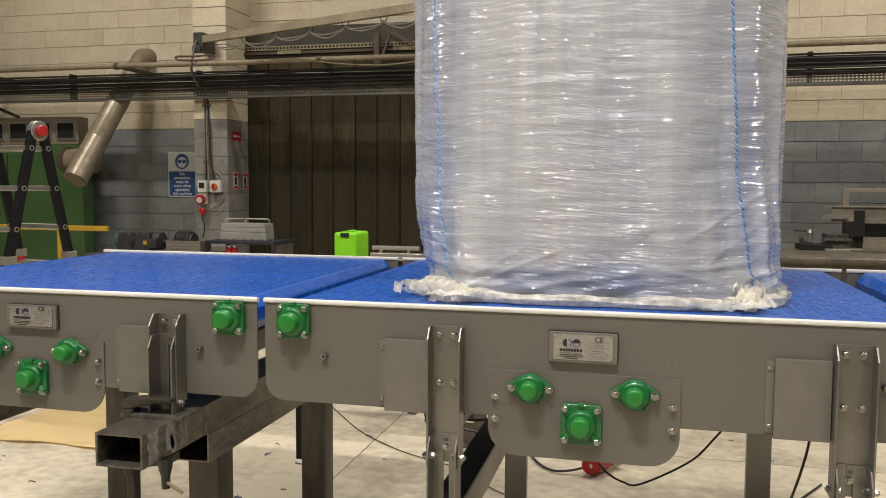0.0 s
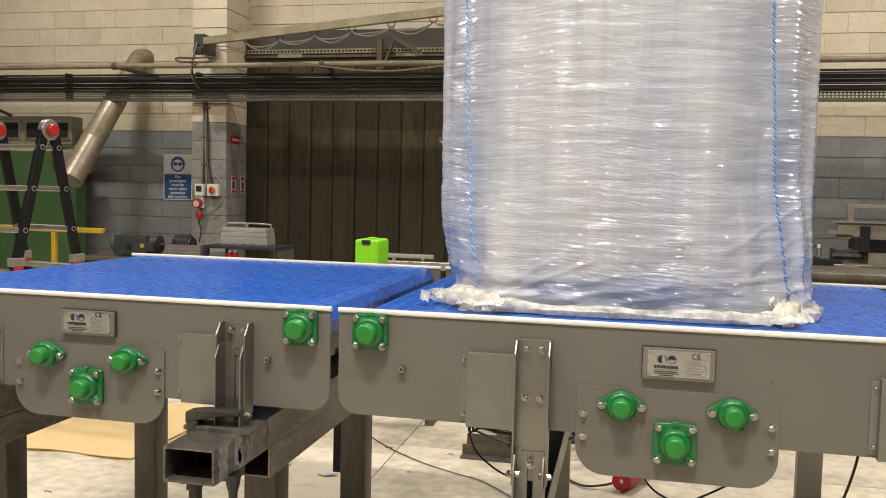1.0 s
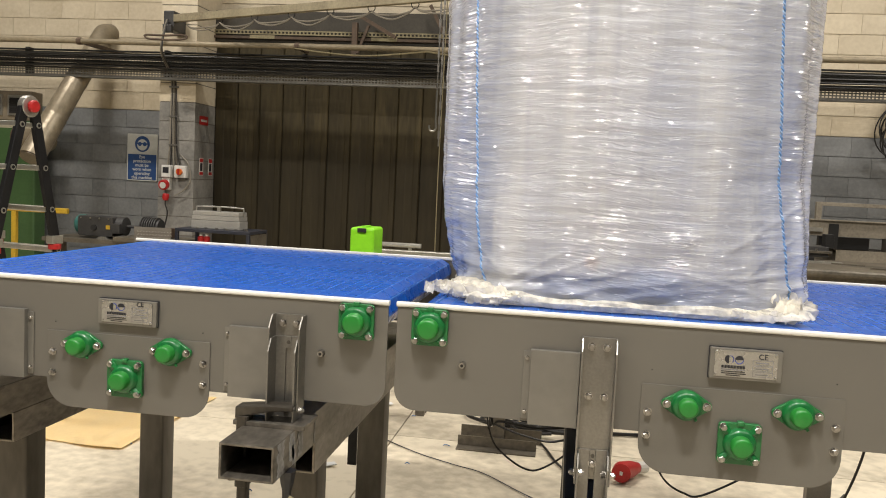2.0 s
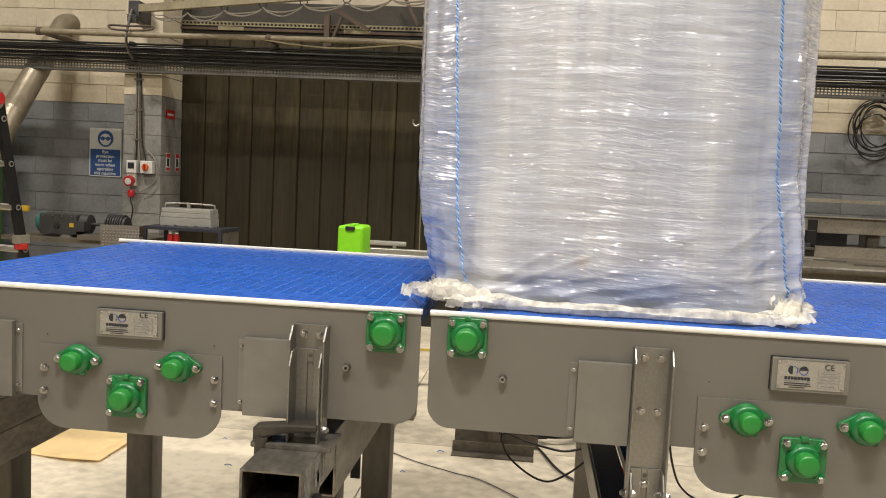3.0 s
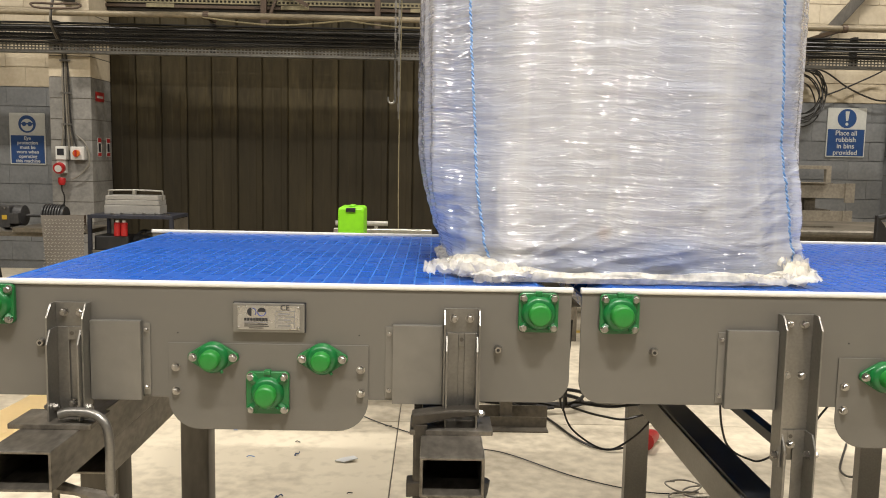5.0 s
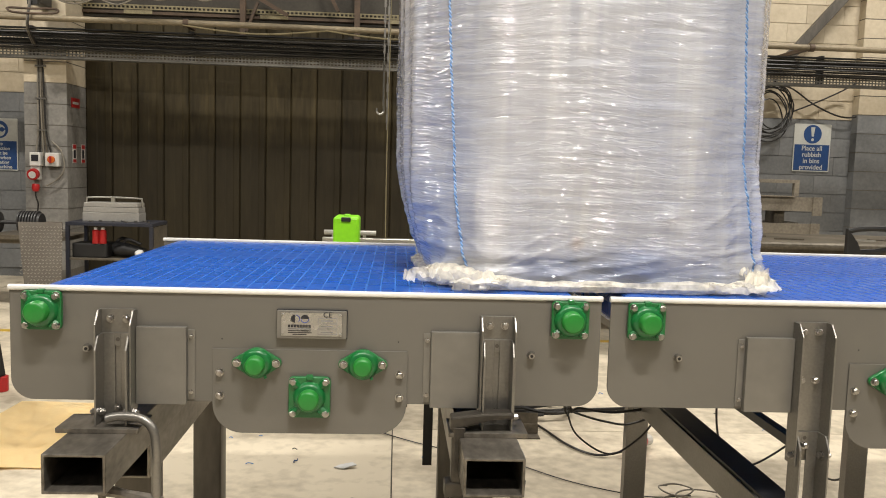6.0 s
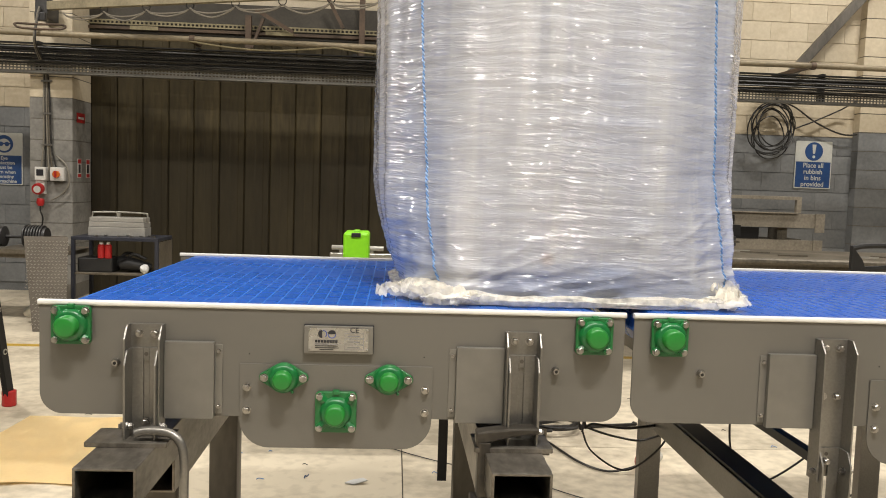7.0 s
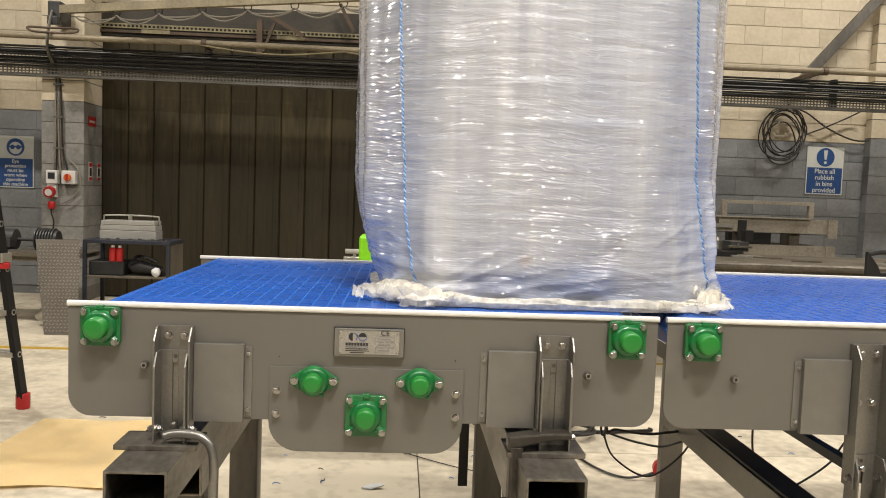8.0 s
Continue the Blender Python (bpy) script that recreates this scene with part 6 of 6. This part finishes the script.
# ---- things on the floor ----
def floor_things():
    c = thing("cardboard_sheet", (-1.64, 1.73, 0.0), "flat sheet of tan cardboard lying on the floor", "cardboard")
    bm = bmesh.new()
    nx, ny = 14, 12
    vs = [[bm.verts.new((-0.86 * i / nx + 0.03 * j / ny, 1.0 * j / ny - 0.02 * math.sin(i * 0.8), 0.006 + 0.005 * (1 + math.sin(i * 0.9 + j * 0.4)) * (1 if j in (0, ny) or i in (0, nx) else 0.4))) for j in range(ny + 1)] for i in range(nx + 1)]
    for i in range(nx):
        for j in range(ny):
            bm.faces.new((vs[i][j], vs[i][j + 1], vs[i + 1][j + 1], vs[i + 1][j]))
    bmesh.ops.solidify(bm, geom=bm.faces[:], thickness=0.004)
    bmesh.ops.recalc_face_normals(bm, faces=bm.faces[:])
    part("sheet", bm, M["card"], c)
    for x, y, s in ((-0.655, 1.80, 0.05), (-0.63, 2.9, 0.05), (-0.30, 3.3, 0.06)):
        p = thing("paper_scrap", (x, y, 0.0), "small torn white paper scrap on the floor", "paper", "paper scraps on the floor")
        bm = bmesh.new()
        prism(bm, [(-s, -s * 0.2), (-s * 0.2, -s * 0.45), (s, -s * 0.1), (s * 0.6, s * 0.5), (-s * 0.5, s * 0.4)], "z", 0.002, 0.006)
        for v in bm.verts:
            v.co.z += 0.012 * max(0, noise.noise(v.co * 30)) + (0.012 if v.co.x > s * 0.5 else 0)
        part("scrap", bm, M["paper"], p)
    for x, y, r in ((-0.86, 1.27, 0.3), (-0.75, 1.31, -0.2), (-0.88, 1.40, 0.9), (-0.884, 1.862, 1.2)):
        p = thing("film_shred", (x, y, 0.0), "twisted dark blue strip of torn plastic on the floor", "plastic scrap", "blue strips on the floor")
        bm = bmesh.new()
        pts = [(-0.030 + 0.010 * i, 0.004 * math.sin(i * 1.1 + x * 9), 0.004 + 0.006 * (1 + math.sin(i * 2.3 + y * 7))) for i in range(7)]
        tube(bm, curve_pts(pts, 3), 0.006, 4, [0.002 + 0.0035 * abs(math.sin(k * 1.3)) for k in range(19)])
        for v in bm.verts:
            v.co *= 0.7
        q = part("strip", bm, M["sign_blue"], p)
        q.matrix_basis = pose(0, 0, 0, 0, 0, math.degrees(r))
    rng = random.Random(5)
    for k in range(26):
        x, y = rng.uniform(-2.3, 1.6), rng.uniform(1.1, 3.4)
        p = thing("floor_debris", (x, y, 0.0), rng.choice(("blue plastic shred lying on the floor", "dark metal shaving lying on the floor")), "debris", "debris on the floor")
        blue = "blue" in p["label"]
        s = rng.uniform(0.007, 0.02)
        part("shred", tube(bmesh.new(), curve_pts([(-s, 0, 0.004), (-s * 0.3, s * rng.uniform(-0.8, 0.8), 0.008), (s, s * rng.uniform(-0.5, 0.5), 0.004)], 4), 0.0022, 5), M["rope"] if blue else M["dark"], p)
    a = thing("angle_stand", (0.09, 2.30, 0), "welded steel angle foot under a thin pipe leg", "stand")
    part("front_angle", prism(bmesh.new(), [(-0.08, 0.0), (0.0, 0.0), (0.0, 0.055), (-0.006, 0.055), (-0.006, 0.006), (-0.08, 0.006)], "x", -0.20, 0.20), M["stacksteel"], a)
    part("rear_angle", box(bmesh.new(), -0.20, 0.22, 0.12, 0.126, 0.0, 0.075), M["stacksteel"], a)
    part("leg_pipe", box(bmesh.new(), -0.03, 0.03, 0.03, 0.09, 0.0, 0.79), M["stacksteel"], a)
    part("tie", box(bmesh.new(), -0.03, 0.03, 0.0, 0.12, 0.0, 0.05), M["stacksteel"], a)
    p = thing("red_connector", (0.71, 1.98, 0.0), "red industrial cable connector on the floor", "connector")
    part("shell", tube(bmesh.new(), [(-0.02, -0.03, 0.055), (-0.015, 0.0, 0.055), (0.03, 0.06, 0.05), (0.06, 0.10, 0.045)], 0.045, 18, (0.044, 0.045, 0.038, 0.026)), M["red"], p, "", 0, True)
    part("face", tube(bmesh.new(), [(-0.0205, -0.0305, 0.055), (-0.022, -0.0325, 0.055)], 0.012, 4), M["white"], p)
    part("gland", tube(bmesh.new(), [(0.06, 0.10, 0.045), (0.10, 0.15, 0.035)], 0.028, 12), M["white"], p)
    for nm, pts, r in (("thin black cable run across the floor", [(-0.95, 2.85, 0.006), (-0.809, 2.652, 0.006), (-0.558, 2.337, 0.006), (-0.30, 2.11, 0.006), (-0.08, 1.98, 0.006), (0.07, 1.90, 0.006), (0.33, 1.64, 0.006), (0.6, 1.49, 0.006), (0.8, 1.50, 0.006)], 0.0028),
                       ("black cable leading to the red connector", [(0.69, 1.96, 0.055), (0.60, 1.97, 0.02), (0.504, 1.979, 0.010), (0.405, 2.119, 0.010), (0.30, 2.45, 0.010), (0.12, 2.75, 0.02), (0.0, 3.1, 0.3), (0.0, 3.3, 0.8)], 0.006),
                       ("black cable hanging under the belt", [(1.52, 1.25, 0.80), (1.50, 1.35, 0.40), (1.46, 1.5, 0.10), (1.5, 1.75, 0.010), (1.7, 2.1, 0.008)], 0.005),
                       ("black cable drooping beneath the conveyor", [(0.70, 1.0, 0.80), (0.715, 1.08, 0.52), (0.75, 1.13, 0.375), (0.79, 1.15, 0.31), (0.85, 1.15, 0.278), (0.91, 1.15, 0.275), (1.066, 1.2, 0.345), (1.15, 1.25, 0.41), (1.28, 1.25, 0.60), (1.34, 1.25, 0.80)], 0.004),
                       ("black cable looped low under the belt joint", [(0.165, 1.0, 0.80), (0.158, 1.0, 0.52), (0.158, 1.0, 0.49), (0.191, 1.0, 0.424), (0.282, 1.0, 0.363), (0.353, 1.0, 0.37), (0.46, 1.02, 0.46), (0.52, 1.05, 0.62), (0.54, 1.05, 0.80)], 0.0036),
                       ("black cable bundled under the belt joint", [(0.175, 1.01, 0.80), (0.165, 1.01, 0.525), (0.20, 1.01, 0.517), (0.348, 1.01, 0.506), (0.50, 1.02, 0.56), (0.56, 1.05, 0.80)], 0.0048),
                       ("slack black cable bundled under the belt joint", [(0.150, 1.02, 0.80), (0.148, 1.02, 0.52), (0.18, 1.02, 0.50), (0.29, 1.02, 0.468), (0.40, 1.03, 0.46), (0.55, 1.05, 0.54), (0.60, 1.06, 0.80)], 0.004)):
        o = thing("power_cable", pts[0], nm, "cable")
        b = Vector(pts[0])
        part("lead", cable(bmesh.new(), [Vector(q) - b for q in pts], r, 8, 6), M["cable"], o, "", 0, True)
    for cx, cy, n, r0, lab in ((0.35, 2.75, 4, 0.26, "loose coil of thick black cable on the floor"), (0.80, 1.45, 3, 0.10, "loose tangle of thin grey cable on the floor")):
        o = thing("cable_tangle", (cx, cy, 0.0), lab, "cable coil")
        for i in range(n):
            a0, ox, oy, ex = rng.uniform(0, 6), rng.uniform(-0.6, 0.6) * r0, rng.uniform(-0.4, 0.4) * r0, rng.uniform(0.5, 1.3)
            pts = [(ox + r0 * ex * (1.2 + 0.5 * math.sin(q * 0.7 + i)) * math.cos(a0 + q), oy + r0 * (0.55 + 0.2 * math.sin(q * 1.3)) * math.sin(a0 + q), 0.010 + 0.012 * i + 0.004 * math.sin(q * 2)) for q in np.linspace(0, 4.6 + i, 16)]
            part("turn", cable(bmesh.new(), pts, 0.010 if "thick" in lab else 0.0035, 4, 6), M["cable"] if "thick" in lab else M["cable_grey"], o, "", 0, True)
    y = thing("floor_marking", (-6.0, 4.62, 0.0), "worn yellow floor line", "floor line", kind="structure")
    part("line", box(bmesh.new(), 0, 9.0, 0, 0.08, 0.0, 0.0015), M["yellow"], y)
    o = thing("hanging_strap", (-0.33, 1.0, 0.0), "black rubber strip hanging below the conveyor", "strap")
    part("strip", box(bmesh.new(), -0.016, 0.016, 0.0, 0.01, 0.31, 0.972), M["rubber"], o)


floor_things()


# ---- pieces of floor and wall ----
def slabs():
    nx = [-13, -8.45, -4.45, -0.45, 3.55, 7.55, 10]
    ny = [-9, -5.7, -1.7, 2.36, 6.36, 8.0]
    for x0, x1 in zip(nx, nx[1:]):
        for y0, y1 in zip(ny, ny[1:]):
            part("slab", box(bmesh.new(), x0 + 0.003, x1 - 0.003, y0 + 0.003, y1 - 0.003, -0.012, 0.0), M["concrete"], FLOOR)


def blocks():
    count, rest = 0, {"cream": bmesh.new(), "greyblock": bmesh.new()}
    made = {}
    L = 0.44
    for k in range(-9, 22):
        z = PAINT_Z + k * COURSE
        for i in range(-30, 24):
            x = i * L + (L / 2 if k % 2 else 0)
            xa, xb = x + 0.0012, x + L - 0.0012
            if xb > -13 and xa < 10:
                if z < DOOR_TOP and xb > DOOR_X0 and xa < DOOR_X1:
                    if xa < DOOR_X0 < xb and DOOR_X0 - xa > 0.05:
                        xb = DOOR_X0
                    elif xa < DOOR_X1 < xb and xb - DOOR_X1 > 0.05:
                        xa = DOOR_X1
                    else:
                        continue
                key = "cream" if k >= 0 else "greyblock"
                dz = 0.001 * ((i * 7 + k * 3) % 4)
                near = (-6.6 < xa < -4.3 or 1.9 < xa < 4.7) and 0.7 < z < 3.7
                if near and count < 300:
                    count += 1
                    w = round(xb - xa, 3)
                    if (w, key) not in made:
                        bm = bmesh.new()
                        h = COURSE - 0.006
                        prism(bm, [(0, 0), (w, 0), (w, h), (0, h)], "y", 0.004, 0.016)
                        prism(bm, [(0.002, 0.003), (w - 0.002, 0.003), (w - 0.002, h - 0.003), (0.002, h - 0.003)], "y", 0.0023, 0.0039)
                        made[w, key] = part("block", bm, M[key], WALL)
                        o = made[w, key]
                    else:
                        o = new("block", made[w, key].data)
                        o.parent = WALL
                    o.location = (xa, WALL_Y - 0.002 + dz * 0.6, z + 0.003)
                else:
                    box(rest[key], xa, xb, WALL_Y + dz - 0.001, WALL_Y + 0.013, z + 0.003, z + COURSE - 0.003)
    for key, bm in rest.items():
        o = part("blockwork", bm, M[key], WALL)
        o["kind"] = "stuff"


slabs()
blocks()


# ---- what moves ----
def motions():
    walk(BAG, [(t, pose(BAG_X - SPEED * t, BAG_Y, BAG_Z)) for t in range(9)])
    times = [0.25 * k for k in range(33)]
    for o, s, length, ra in BELT_ROWS:
        rows = []
        for t in times:
            x, z, a = loop_pose(s + SPEED * t, length, ra)
            rows.append((t, pose(x, 0, z, 0, a, 0)))
        walk(o, rows)


motions()
